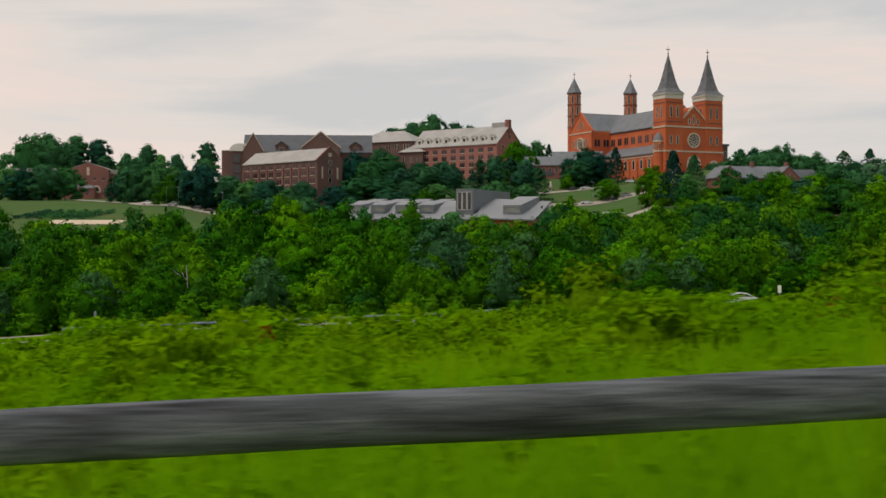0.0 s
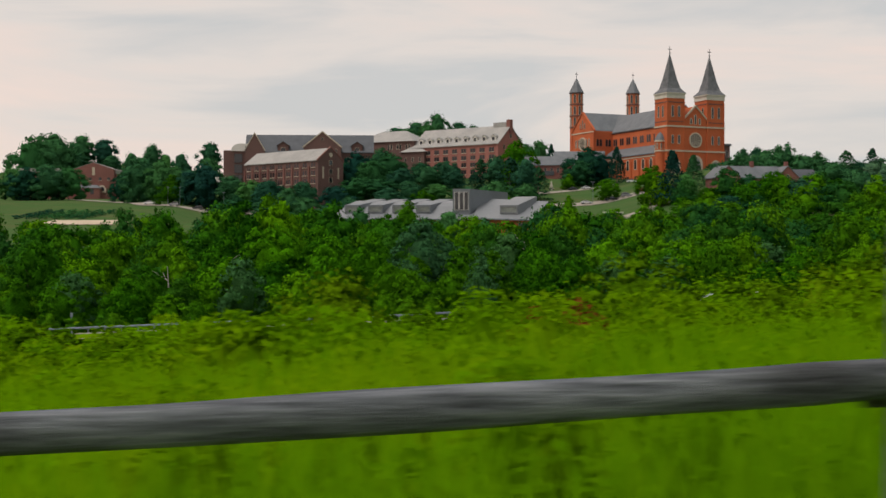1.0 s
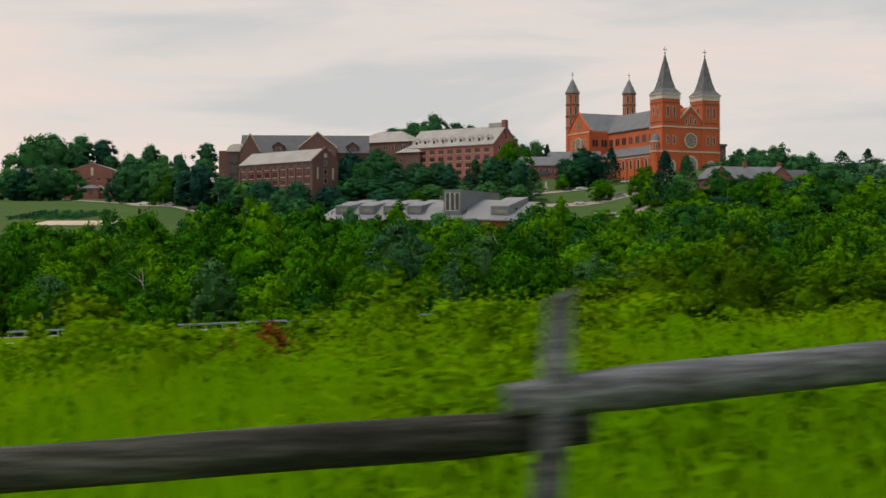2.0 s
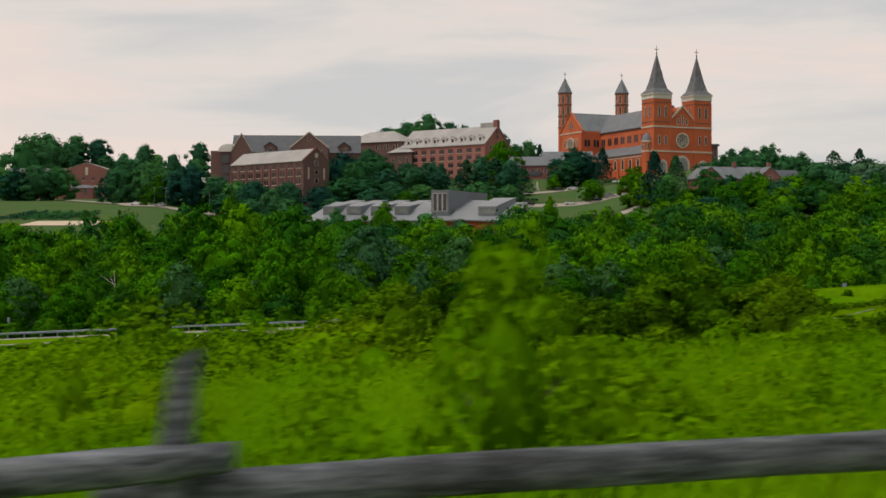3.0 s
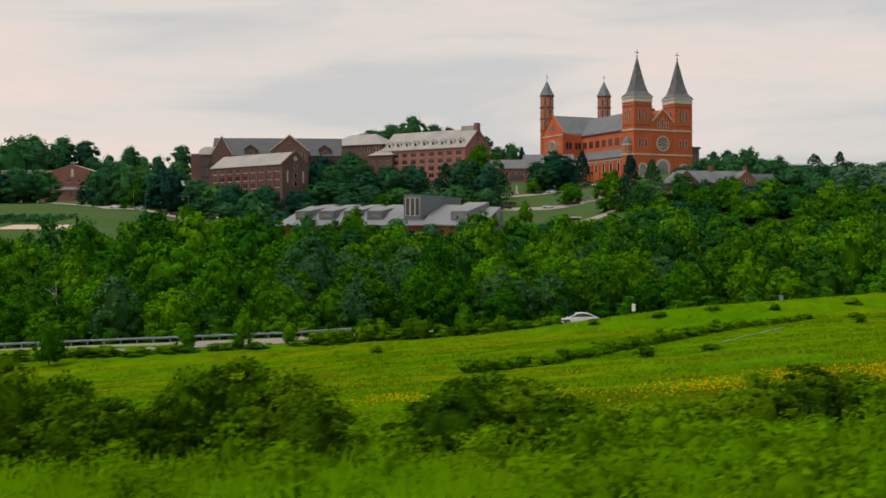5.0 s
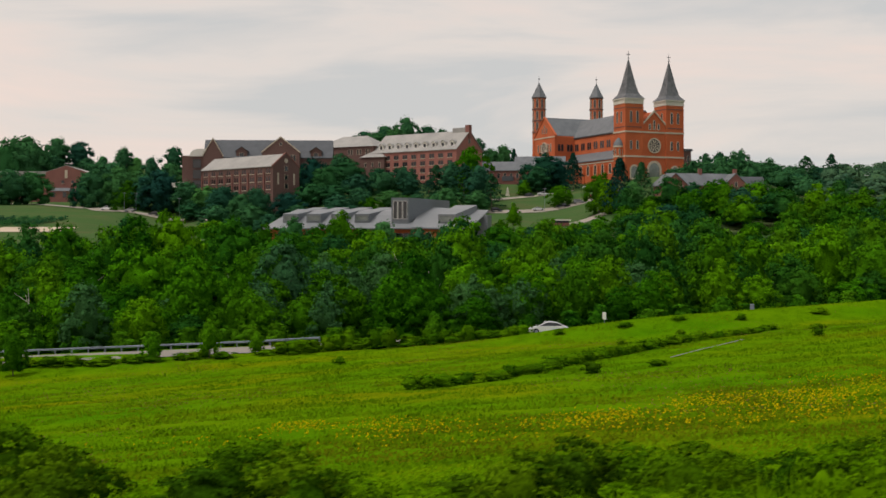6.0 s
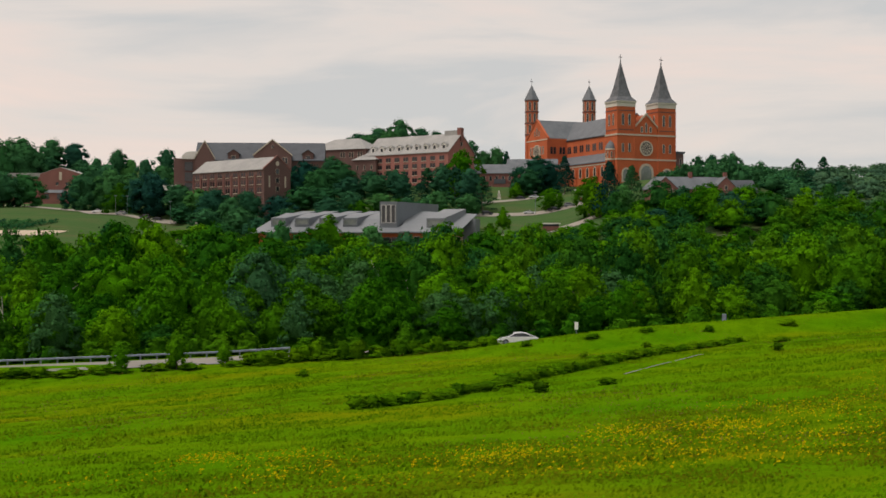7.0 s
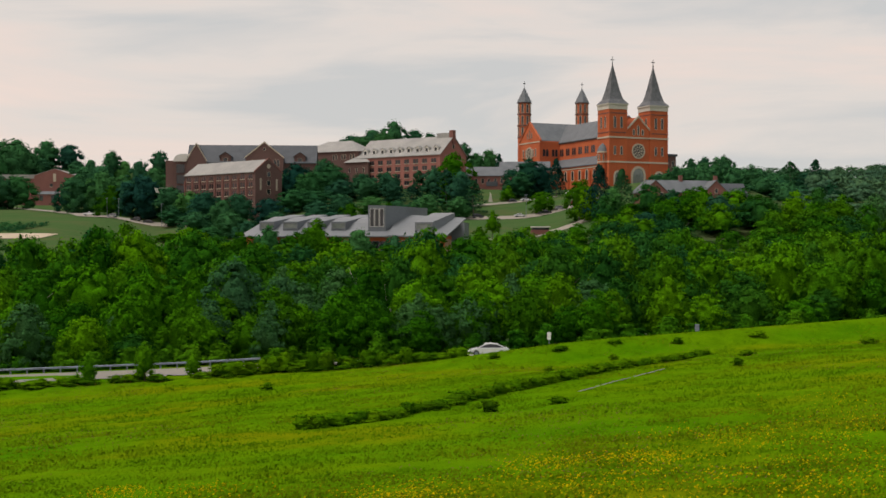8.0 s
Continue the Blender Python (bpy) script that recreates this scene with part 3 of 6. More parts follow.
def billow_crown(name, seed, lobes, leaves, size, mat, shape="round", low=0.06, cut=-1.0, bough=(0.08, 0.17), body=0.5, core=0.42, loose=0.5):
    """A crown one unit high and wide: rounded boughs of foliage with shaded undersides, fringed with small leaves."""
    rng = np.random.default_rng(seed)
    hs, ws = [p[0] for p in ENVELOPE[shape]], [p[1] for p in ENVELOPE[shape]]
    swing, phase = rng.uniform(0.04, 0.14, 3), rng.uniform(0, 6.28, 3)
    mids = BOUGH_V[BOUGH_F].mean(1)
    vs, fs, ns, start = [], [], [], 0
    cs, cn, sizes, shade = [], [], [], []
    for i in range(lobes):
        u = (i + 0.5) / lobes
        a = i * 2.39996 + rng.uniform(-0.45, 0.45)
        h = 1 - 0.97 * u ** 0.92
        wob = 1 + sum(swing[k] * math.cos((k + 1) * a + phase[k]) for k in range(3))
        edge = float(np.interp(h, hs, ws)) * wob
        r0 = rng.uniform(*bough) * (1.0 if i % 5 else 1.3)
        inside = max(0.0, 1 - r0 / max(edge, 0.05)) * rng.uniform(0.82, 1.14)
        c = np.array([edge * inside * math.cos(a), edge * inside * math.sin(a), low + (1 - low) * (h * (1 - 0.8 * r0) + rng.uniform(-0.05, 0.03))])
        r = np.array([r0 * rng.uniform(0.9, 1.25), r0 * rng.uniform(0.9, 1.25), r0 * rng.uniform(0.62, 0.95)])
        out = np.array([edge * math.cos(a), edge * math.sin(a), (h - 0.35) * 0.8])
        out = out / np.linalg.norm(out)
        lift_ = out * 0.8 + np.array([0, 0, 0.6])
        if body:
            bumpy = np.array([1 + 0.34 * noise.noise(Vector(p * 1.9 + 7.3 * i + seed)) + 0.16 * noise.noise(Vector(p * 4.5 + 3.1 * i)) for p in BOUGH_V])[:, None]
            show = (mids @ lift_) > -0.45
            vs.append(c + BOUGH_V * r * bumpy * body)
            ns.append(BOUGH_V * 0.9 + out * 0.2)
            fs.append(BOUGH_F[show] + start)
            start += len(BOUGH_V)
        k = max(4, int(leaves / lobes * rng.uniform(0.7, 1.3)))
        d = rng.normal(0, 1, (k * 3, 3))
        d /= np.linalg.norm(d, axis=1, keepdims=True)
        d = d[((d @ lift_) > -0.2) & (d[:, 2] > -0.5)][:k]
        cs.append(c + d * r * rng.uniform(0.6, 1.15, (len(d), 1)))
        cn.append(d * 0.7 + out * 0.2 + np.array([0, 0, 0.45]))
        shade.append(d * 0.6 + out * 0.65 + np.array([0, 0, 0.05]) + rng.normal(0, 0.28, d.shape))
        sizes.append(rng.uniform(0.5, 1.25, len(d)) * size)
    if core:
        h = 0.5 + 0.5 * BALL_V[:, 2]
        flat = np.linalg.norm(BALL_V[:, :2], axis=1, keepdims=True) + 1e-6
        xy = BALL_V[:, :2] / flat * np.interp(h, hs, ws)[:, None] * core * np.minimum(1, flat * 1.5)
        vs.append(np.concatenate([xy, (low + (1 - low) * (0.48 + (h - 0.5) * (0.25 + core)))[:, None]], 1))
        ns.append(BALL_V)
        fs.append(BALL_F + start)
        start += len(BALL_V)
    c, n, q, w = np.concatenate(cs), np.concatenate(cn), np.concatenate(sizes), np.concatenate(shade)
    keep = c[:, 2] > cut
    w = w[keep] / np.linalg.norm(w[keep], axis=1, keepdims=True)
    lv, lf, ln = sprays(c[keep], n[keep], q[keep], rng, w, loose)
    v, f, vn = np.concatenate(vs + [lv]), np.concatenate([in_thirds(np.concatenate(fs)), lf + start]), np.concatenate(ns + [ln])
    if cut > 0:
        f = f[v[f].mean(1)[:, 2] > cut]
    me = array_mesh(name, v, f, mat, vn / np.linalg.norm(vn, axis=1, keepdims=True))
    CROWN_ARRAYS[me.name] = (v, f, vn)
    return me


def trunk_mesh(name, seed, limbs=5, high=0.6, thick=0.018, mat=None):
    rng = random.Random(seed)
    bm = bmesh.new()
    lean = (rng.uniform(-0.03, 0.03), rng.uniform(-0.03, 0.03))
    along(bm, (0, 0, -0.03), (lean[0], lean[1], high * 0.5), thick, thick * 0.75, 6)
    along(bm, (lean[0], lean[1], high * 0.5), (lean[0] * 2, lean[1] * 2, high), thick * 0.75, thick * 0.35, 6)
    for i in range(limbs):
        a, h = i * 2.4 + rng.uniform(-0.5, 0.5), rng.uniform(0.28, high * 0.9)
        s = rng.uniform(0.16, 0.3)
        f = h / high
        p = (lean[0] * 2 * f, lean[1] * 2 * f, h)
        along(bm, p, (p[0] + s * math.cos(a), p[1] + s * math.sin(a), h + s * 0.8), thick * 0.45, thick * 0.12, 5)
    me = bpy.data.meshes.new(name)
    bmesh.ops.recalc_face_normals(bm, faces=bm.faces[:])
    bm.to_mesh(me)
    bm.free()
    me.materials.append(mat or M_BARK)
    return me


TRUNKS = [trunk_mesh("trunk", 40 + i) for i in range(4)]
DEAD_TRUNKS = [trunk_mesh("trunk", 70 + i, 7, 0.97, 0.014, M_DEADWOOD) for i in range(2)]
CROWNS = {
    "wood": [billow_crown("crown", 1 + i, 34 + 5 * (i % 3), 2600, 0.0215, M_LEAF, ("round", "tall", "broad", "round", "tall", "broad")[i], 0.02) for i in range(6)],
    "light": [billow_crown("crown", 11 + i, 36, 2400, 0.0215, M_LEAF_LIGHT, ("round", "tall", "shrub")[i], 0.0, core=0.55) for i in range(3)],
    "shade": [billow_crown("crown", 171 + i, 38, 2600, 0.0205, M_LEAF_SHADE, ("broad", "round", "tall")[i], 0.0) for i in range(3)],
    "grey": [billow_crown("crown", 21 + i, 44, 2600, 0.0190, M_LEAF_GREY, ("shrub", "tall")[i], 0.0, bough=(0.06, 0.13)) for i in range(2)],
    "far": [billow_crown("crown", 31 + i, 36, 2300, 0.0215, M_LEAF_HAZED, ("round", "broad", "round", "broad")[i], 0.0, bough=(0.08, 0.17), body=0.62, core=0.52) for i in range(4)],
    "dark": [billow_crown("crown", 51 + i, 36, 2300, 0.0215, M_LEAF_DARK_HAZED, ("round", "broad")[i], 0.0, bough=(0.08, 0.17), body=0.62, core=0.52) for i in range(2)],
    "conifer": [crown_mesh("crown", 61 + i, 80, 2200, 0.028, M_NEEDLE, "cone") for i in range(2)],
    "pine": [crown_mesh("crown", 65 + i, 34, 1500, 0.030, M_NEEDLE, "pine") for i in range(2)],
    "shrub": [billow_crown("crown", 81 + i, 40, 3000, 0.0175, M_SHRUB, "broad", -0.05, bough=(0.06, 0.15), body=0.4, core=0.42, loose=0.8) for i in range(4)],
    "weed_bush": [billow_crown("crown", 151 + i, 26, 1700, 0.0210, M_BUSH, "broad", -0.05, bough=(0.08, 0.18), body=0.4, core=0.42, loose=0.8) for i in range(3)],
    "low_shrub": [billow_crown("crown", 86 + i, 12, 420, 0.036, M_SHRUB, "broad", 0.0, bough=(0.12, 0.22), body=0.6, core=0.5) for i in range(3)],
    "bank": [billow_crown("crown", 131 + i, 10, 420, 0.036, M_BANK, "broad", -0.1, bough=(0.12, 0.24), body=0.6, core=0.5) for i in range(3)],
    "clump": [billow_crown("crown", 141 + i, 14, 620, 0.030, M_WEED, ("shrub", "broad", "round")[i], -0.1, bough=(0.10, 0.22), body=0.0, core=0.25, loose=0.8) for i in range(3)],
    "stem": [crown_mesh("crown", 99, 30, 1300, 0.030, M_WEED, "tall", 0.3, 0.0)],
    "rust": [crown_mesh("crown", 91, 22, 1100, 0.030, M_RUST, "shrub", 0.0)],
    "thicket": [billow_crown("crown", 95 + i, 32, 2100, 0.0225, M_WOODLAND, ("round", "tall", "broad", "round")[i], 0.02, 0.42) for i in range(4)],
    "under": [billow_crown("crown", 105 + i, 10, 400, 0.045, M_WOODLAND, "shrub", -0.05, bough=(0.12, 0.22), body=0.65, core=0.5) for i in range(2)],
    "far_wood": [billow_crown("crown", 121 + i, 6, 80, 0.06, M_HAZED_WOOD, ("round", "broad")[i], 0.06, 0.35, (0.16, 0.28), core=0.0) for i in range(2)],
    "hill_wood": [billow_crown("crown", 111 + i, 20, 600, 0.036, M_LEAF_HAZED, ("round", "tall")[i], 0.0, 0.3) for i in range(2)],
}
TREE_LABEL = {
    "wood": "full-leaved green deciduous tree in the valley wood",
    "light": "bright yellow-green leafy tree",
    "shade": "deep green broadleaf tree in the valley wood",
    "grey": "grey-green shrubby tree with soft foliage",
    "far": "dark green broadleaf tree on the campus hill",
    "dark": "dense dark rounded tree, blue haze mixed into its leaf colour",
    "conifer": "tall dark spruce with drooping needle boughs",
    "pine": "tall open pine with layered dark boughs",
    "shrub": "dark green leafy shrub in the weeds",
    "low_shrub": "low green shrub in the meadow",
    "bank": "low green shrub along the meadow bank",
    "stem": "thin leafy stem behind the fence",
    "rust": "small shrub with rust-red leaves among the weeds",
}
tree_rng = random.Random(7)


def tree(x, y, high, wide, sort="wood", group="valley wood", label="", pick=None):
    """A tree of that height and crown width, its foot on the land."""
    k = tree_rng.randrange(100) if pick is None else pick
    name = {"conifer": "conifer", "shrub": "shrub", "pine": "conifer", "rust": "shrub", "low_shrub": "shrub", "weed_bush": "shrub", "bank": "shrub", "stem": "shrub"}.get(sort, "tree")
    base = thing(name, pose(x, y, gz(x, y) - 0.05, 0, 0, tree_rng.uniform(0, 360)), label or TREE_LABEL[sort], "shrub" if name == "shrub" else "tree", group)
    trunk = placed("trunk", TRUNKS[k % len(TRUNKS)], base)
    trunk.scale = (high * 0.8, high * 0.8, high)
    crown = placed("crown", CROWNS[sort][k % len(CROWNS[sort])], base)
    tall = min(high, 1.3 * wide) if sort in ("far", "dark", "light") else high
    crown.scale = (wide, wide, tall)
    crown.location = (0, 0, high - tall)
    return base


def spots(x0, x1, y0, y1, gap, seed, skip):
    """A jittered grid of standing places."""
    rng = random.Random(seed)
    y, row = y0, 0
    while y < y1:
        x = x0 + (row % 2) * gap * 0.5
        while x < x1:
            px, py = x + rng.uniform(-0.4, 0.4) * gap, y + rng.uniform(-0.4, 0.4) * gap
            if not skip(px, py):
                yield px, py, rng
            x += gap
        y += gap * 0.85
        row += 1


def wood(x0, x1, y0, y1, gap, low, tall, sorts, seed, wide, skip, group="valley wood"):
    for px, py, rng in spots(x0, x1, y0, y1, gap, seed, skip):
        h = rng.uniform(low, tall)
        tree(px, py, h, max(h * wide * rng.uniform(0.85, 1.2), gap * 0.85), rng.choice(sorts if px < 45 else sorts + ["shade"] * 7), group)


def joined_wood(name, label, crowns, trees_at, leaf=None):
    """Many crowns as one mesh, for woods in which nobody counts the trees."""
    shapes = [CROWN_ARRAYS[me.name] for me in crowns]
    vs, fs, ns, start = [], [], [], 0
    for i, (x, y, h, w, turn) in enumerate(trees_at):
        co, fa, no = shapes[i % len(shapes)]
        c, s = math.cos(turn), math.sin(turn)
        r = np.array([[c, -s, 0], [s, c, 0], [0, 0, 1]])
        vs.append((co * (w, w, h)) @ r.T + (x, y, gz(x, y)))
        ns.append(no @ r.T)
        fs.append(fa + start)
        start += len(co)
    ob = placed(name, array_mesh(name, np.concatenate(vs), np.concatenate(fs), leaf or crowns[0].materials[0], np.concatenate(ns)))
    return tagged(ob, label, "woodland", kind="stuff")


def outside(x, y, margin=8.0):
    """Off the fan of land that the walk looks over."""
    return not (-0.36 * y - margin < x < 29 + 0.36 * y + margin)


def behind_road(x, y):
    return outside(x, y) or y < road_y(x) + 9 + (8 if 26 < x < 40 else 0)


def library_clear(x, y):
    return outside(x, y) or (-40 < x < 46 and y > 378) or (-150 < x < -60 and y > 330) or (40 < x < 75 and y > 400) or y < road_y(x) + 9


wood(-66, 100, 154, 178, 7.4, 4.6, 9.8, ["wood"] * 6 + ["grey", "light", "wood", "shade"], 3, 0.8, behind_road)
wood(-75, 105, 178, 222, 11.0, 7.5, 14.5, ["wood"] * 7 + ["light", "grey", "shade", "shade"], 4, 0.72, behind_road)
deep = [(x, y, r.uniform(9.5, 18.5), r.uniform(10, 15), r.uniform(0, 6)) for x, y, r in spots(-95, 125, 222, 285, 13.0, 6, outside)]
deep += [(x, y, r.uniform(8, 15) * (0.5 if 2 < x < 38 and y > 300 else 0.68 if -48 < x < 46 and y > 305 else 1.0), r.uniform(10, 15.5), r.uniform(0, 6)) for x, y, r in spots(-125, 200, 285, 425, 14, 8, library_clear) if not (x < -45 and r.random() < 0.5)]
tone_rng = random.Random(61)
tones = {"valley_woodland": [], "shady_woodland": [], "bright_woodland": []}
for spot in deep:
    shady = 0.24 if spot[0] < 60 else 0.42
    u = tone_rng.random()
    tones["shady_woodland" if u < shady else "bright_woodland" if u > 0.74 else "valley_woodland"].append(spot)
for name, leaf, label in (("valley_woodland", M_WOODLAND, "dense green deciduous woodland filling the valley"), ("shady_woodland", M_WOODLAND_DARK, "dark blue-green trees among the valley woodland"), ("bright_woodland", M_WOODLAND_BRIGHT, "bright yellow-green trees among the valley woodland")):
    joined_wood(name, label, CROWNS["thicket"], tones[name], leaf)
# ridge trees take the leaf colour that has haze painted into it
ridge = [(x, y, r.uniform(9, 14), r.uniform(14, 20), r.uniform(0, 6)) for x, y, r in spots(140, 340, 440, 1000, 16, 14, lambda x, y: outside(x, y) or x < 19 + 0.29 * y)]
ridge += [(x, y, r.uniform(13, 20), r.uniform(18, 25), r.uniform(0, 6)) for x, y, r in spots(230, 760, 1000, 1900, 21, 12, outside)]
joined_wood("far_ridge_woods", "wooded ridges in the distance, haze put into their leaf colour", CROWNS["far_wood"], ridge)
slope = [(x, y, r.uniform(8, 12), r.uniform(9, 14), r.uniform(0, 6)) for x, y, r in spots(128, 230, 425, 640, 13.5, 13, lambda x, y: outside(x, y) or x > 19 + 0.29 * y or (x < 145 and y < 480))]
joined_wood("hill_woods", "dark green woods on the side of the hill", CROWNS["hill_wood"], slope)
under = [(x, y, r.uniform(1.6, 3.6), r.uniform(3.0, 5.0), r.uniform(0, 6)) for x, y, r in spots(-62, 100, 150, 166, 4.2, 16, lambda x, y: outside(x, y) or y < road_y(x) + 5.5 or (26 < x < 46 and y < road_y(x) + 13))]
joined_wood("understory_shrubs", "low green thicket at the edge of the wood", CROWNS["under"], under)

# trees that stand out on the campus hill: x, y, height, crown width
CAMPUS_A = [
    (-312, 1000, 50.3, 48.4, "far"), (-322, 980, 48.1, 36.5, "dark"), (-305, 1010, 38.6, 28.2, "far"), (-309, 1070, 30.2, 26.9, "far"), (-290, 1070, 27.3, 25.9, "far"),
    (-312, 1060, 18.0, 29.6, "far"), (-282, 1060, 15.3, 19.7, "far"), (-224, 900, 33.6, 15.1, "far"), (-209, 900, 40.4, 17.6, "far"), (-200, 900, 32.8, 16.7, "far"),
    (-211, 880, 29.7, 28.6, "far"), (-180, 860, 31.9, 16.8, "far"), (-208, 700, 19.6, 24.7, "dark"), (-216, 690, 20.9, 22.4, "far"), (-240, 705, 19, 25, "far"), (-228, 690, 18.5, 22, "dark"),
    (-150, 622, 23.8, 24.3, "far"), (-164, 645, 15.4, 13.8, "dark"), (-136, 610, 21.0, 17.0, "far"), (-140, 660, 18.8, 13.5, "far"), (-124, 580, 13.6, 17.2, "light"),
]
CAMPUS_B = [
    (-108, 574, 20.2, 20.3, "far"), (-116, 578, 16.3, 16.1, "far"), (-122, 655, 20.9, 16.4, "far"), (-130, 700, 30.7, 13.7, "far"), (-96, 572, 15.4, 18.1, "far"),
    (-86, 566, 13.4, 15.8, "far"), (-75, 545, 15.8, 19.2, "far"), (-58, 530, 15.3, 15.7, "far"), (-44, 520, 11.9, 14.5, "far"), (-64, 528, 13.1, 14.7, "far"),
    (-91, 560, 8.7, 14.6, "dark"), (-64, 470, 8.6, 13.5, "far"), (-49, 455, 9.8, 12.2, "far"), (-40, 440, 8.3, 11.4, "far"), (-53, 440, 6.0, 12.6, "dark"),
    (-68, 445, 3.1, 13.6, "light"), (-63, 455, 3.4, 11.4, "wood"), (-35, 425, 7.1, 9.1, "wood"), (-45, 415, 3.9, 11.5, "wood"), (-34, 470, 8.1, 10.0, "far"),
]
CAMPUS_C = [
    (-28, 440, 6.9, 8.2, "far"), (-39, 570, 19.4, 15.9, "dark"), (-44, 575, 14.4, 13.9, "dark"), (-32, 560, 15.8, 16.1, "dark"), (-37, 545, 11.0, 16.7, "dark"),
    (-30, 600, 15.4, 12.3, "far"), (-25, 590, 13.2, 20.8, "dark"), (-28, 548, 7.9, 17.8, "dark"), (-18, 560, 10.2, 15.6, "far"), (-21, 490, 9.8, 14.1, "far"),
    (-13, 500, 11.0, 13.9, "far"), (-7, 470, 10.8, 10.0, "wood"), (-7, 560, 10.8, 15.6, "far"), (1, 575, 11.7, 14.9, "far"), (-11, 585, 10.0, 12.5, "dark"),
    (-2, 520, 7.3, 13.5, "far"), (5, 555, 9.9, 11.8, "far"), (10, 480, 10.8, 13.4, "far"), (7, 470, 11.2, 7.8, "wood"), (13, 545, 8.2, 14.2, "pine"),
]
CAMPUS_D = [
    (18, 520, 6.4, 13.5, "far"), (16, 550, 14.4, 11.7, "pine"), (23, 548, 17.0, 16.8, "far"), (31, 540, 24.0, 17.5, "wood"), (28, 530, 16.9, 16.2, "pine"),
    (34, 522, 17.7, 14.5, "far"), (39, 515, 14.3, 10.5, "pine"), (21, 500, 11.0, 13.9, "far"), (33, 505, 9.3, 11.7, "far"), (24, 460, 9.2, 8.5, "wood"),
    (-13, 460, 9.2, 12.8, "far"), (-38, 800, 12.0, 11.2, "far"), (-32, 800, 14.2, 19.3, "far"), (-19, 805, 16.7, 20.2, "far"), (-6, 815, 23.4, 18.9, "far"),
    (8, 800, 17.5, 16.4, "far"), (17, 800, 17.2, 12.6, "dark"), (-25, 790, 12.3, 18.4, "far"), (-11, 790, 14.2, 18.4, "far"), (37, 690, 20.0, 10.9, "far"),
]
CAMPUS_E = [
    (44, 690, 15.2, 14.1, "far"), (51, 690, 17.7, 14.7, "far"), (55, 660, 16.3, 9.2, "conifer"), (65, 577, 17.3, 21.4, "dark"), (70, 574, 15.0, 16.0, "dark"),
    (61, 570, 12.8, 15.9, "dark"), (76, 560, 16.9, 12.0, "conifer"), (66, 512, 9.1, 11.4, "wood"), (77, 470, 16.0, 12.2, "wood"), (83, 458, 19.6, 15, "conifer"),
    (92, 466, 14.5, 13, "conifer"), (80, 462, 12.3, 10.7, "wood"), (55, 560, 7.0, 8.3, "light"), (44, 440, 11.6, 6.1, "light"), (87, 456, 10.6, 10.6, "far"),
    (152, 650, 16.4, 7.8, "far"), (159, 650, 17.3, 10.3, "far"), (172, 660, 17.5, 9.8, "far"), (164, 650, 14.2, 10.9, "far"), (176, 640, 11.4, 16.1, "far"),
]
CAMPUS_F = [
    (185, 640, 11.8, 16.1, "far"), (190, 630, 10.6, 13.5, "dark"), (173, 610, 7.6, 19.8, "far"), (189, 600, 14.8, 14.5, "pine"), (198, 590, 16.8, 11.5, "pine"),
    (195, 600, 10.1, 13.9, "far"), (174, 560, 9.9, 15.6, "dark"), (189, 540, 11.0, 11.5, "dark"), (133, 560, 7.2, 11.4, "light"), (154, 560, 5.2, 13.0, "far"),
    (159, 530, 4.9, 14.8, "dark"), (175, 530, 10.6, 14.8, "far"), (104, 430, 9.4, 12.0, "dark"), (113, 430, 10.4, 8.8, "wood"), (108, 425, 7.0, 11.8, "dark"),
    (118, 425, 7.4, 11.0, "wood"), (124, 420, 8.9, 10.9, "dark"), (128, 410, 11.3, 12.5, "wood"), (137, 400, 14.3, 14.1, "wood"), (147, 390, 14.6, 14.5, "wood"),
]
CAMPUS_G = [
    (162, 400, 17.8, 14.8, "grey"), (97, 430, 9.4, 12.0, "wood"), (90, 425, 8.8, 11.8, "wood"), (79, 415, 9.6, 11.5, "wood"), (141, 392, 12.9, 10.9, "wood"),
    (39, 420, 8.0, 8.6, "light"), (38, 400, 5.6, 11.1, "grey"), (45, 405, 7.4, 9.4, "light"), (50, 400, 8.6, 13.0, "dark"), (53, 390, 7.4, 10.8, "wood"),
    (63, 400, 8.8, 13.0, "wood"), (70, 410, 8.5, 11.4, "wood"), (-8, 330, 15.1, 9.8, "light"), (-0, 340, 11.1, 9.4, "wood"), (-20, 330, 11.4, 10.7, "wood"),
    (106, 412, 13, 13, "wood"), (114, 404, 13, 14, "far"), (98, 405, 12, 12, "wood"), (121, 414, 12, 13, "wood"), (90, 398, 11, 12, "dark"), (-23, 370, 13, 11, "dark"), (-9, 370, 15, 13, "light"), (3, 370, 12, 12, "far"), (-31, 368, 11, 11, "wood"), (-15, 368, 11.5, 9, "wood"), (13, 374, 10, 8, "far"), (21, 368, 8.0, 7, "light"), (20.5, 161, 6.0, 5.5, "grey"), (24.0, 162, 7.0, 6, "grey"), (27.5, 161.5, 6.2, 6, "grey"), (31.5, 162, 7, 6.5, "grey"), (-76, 330, 11.8, 6.1, "wood"), (-69, 300, 13.4, 8.3, "wood"), (-33.5, 229, 18.6, 11, "wood"), (-27.5, 231, 19, 10.5, "wood"), (-30, 235, 19.4, 12, "wood"),
]
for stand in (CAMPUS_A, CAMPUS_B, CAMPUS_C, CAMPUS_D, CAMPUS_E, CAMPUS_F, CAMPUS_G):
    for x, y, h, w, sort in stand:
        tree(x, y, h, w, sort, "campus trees")

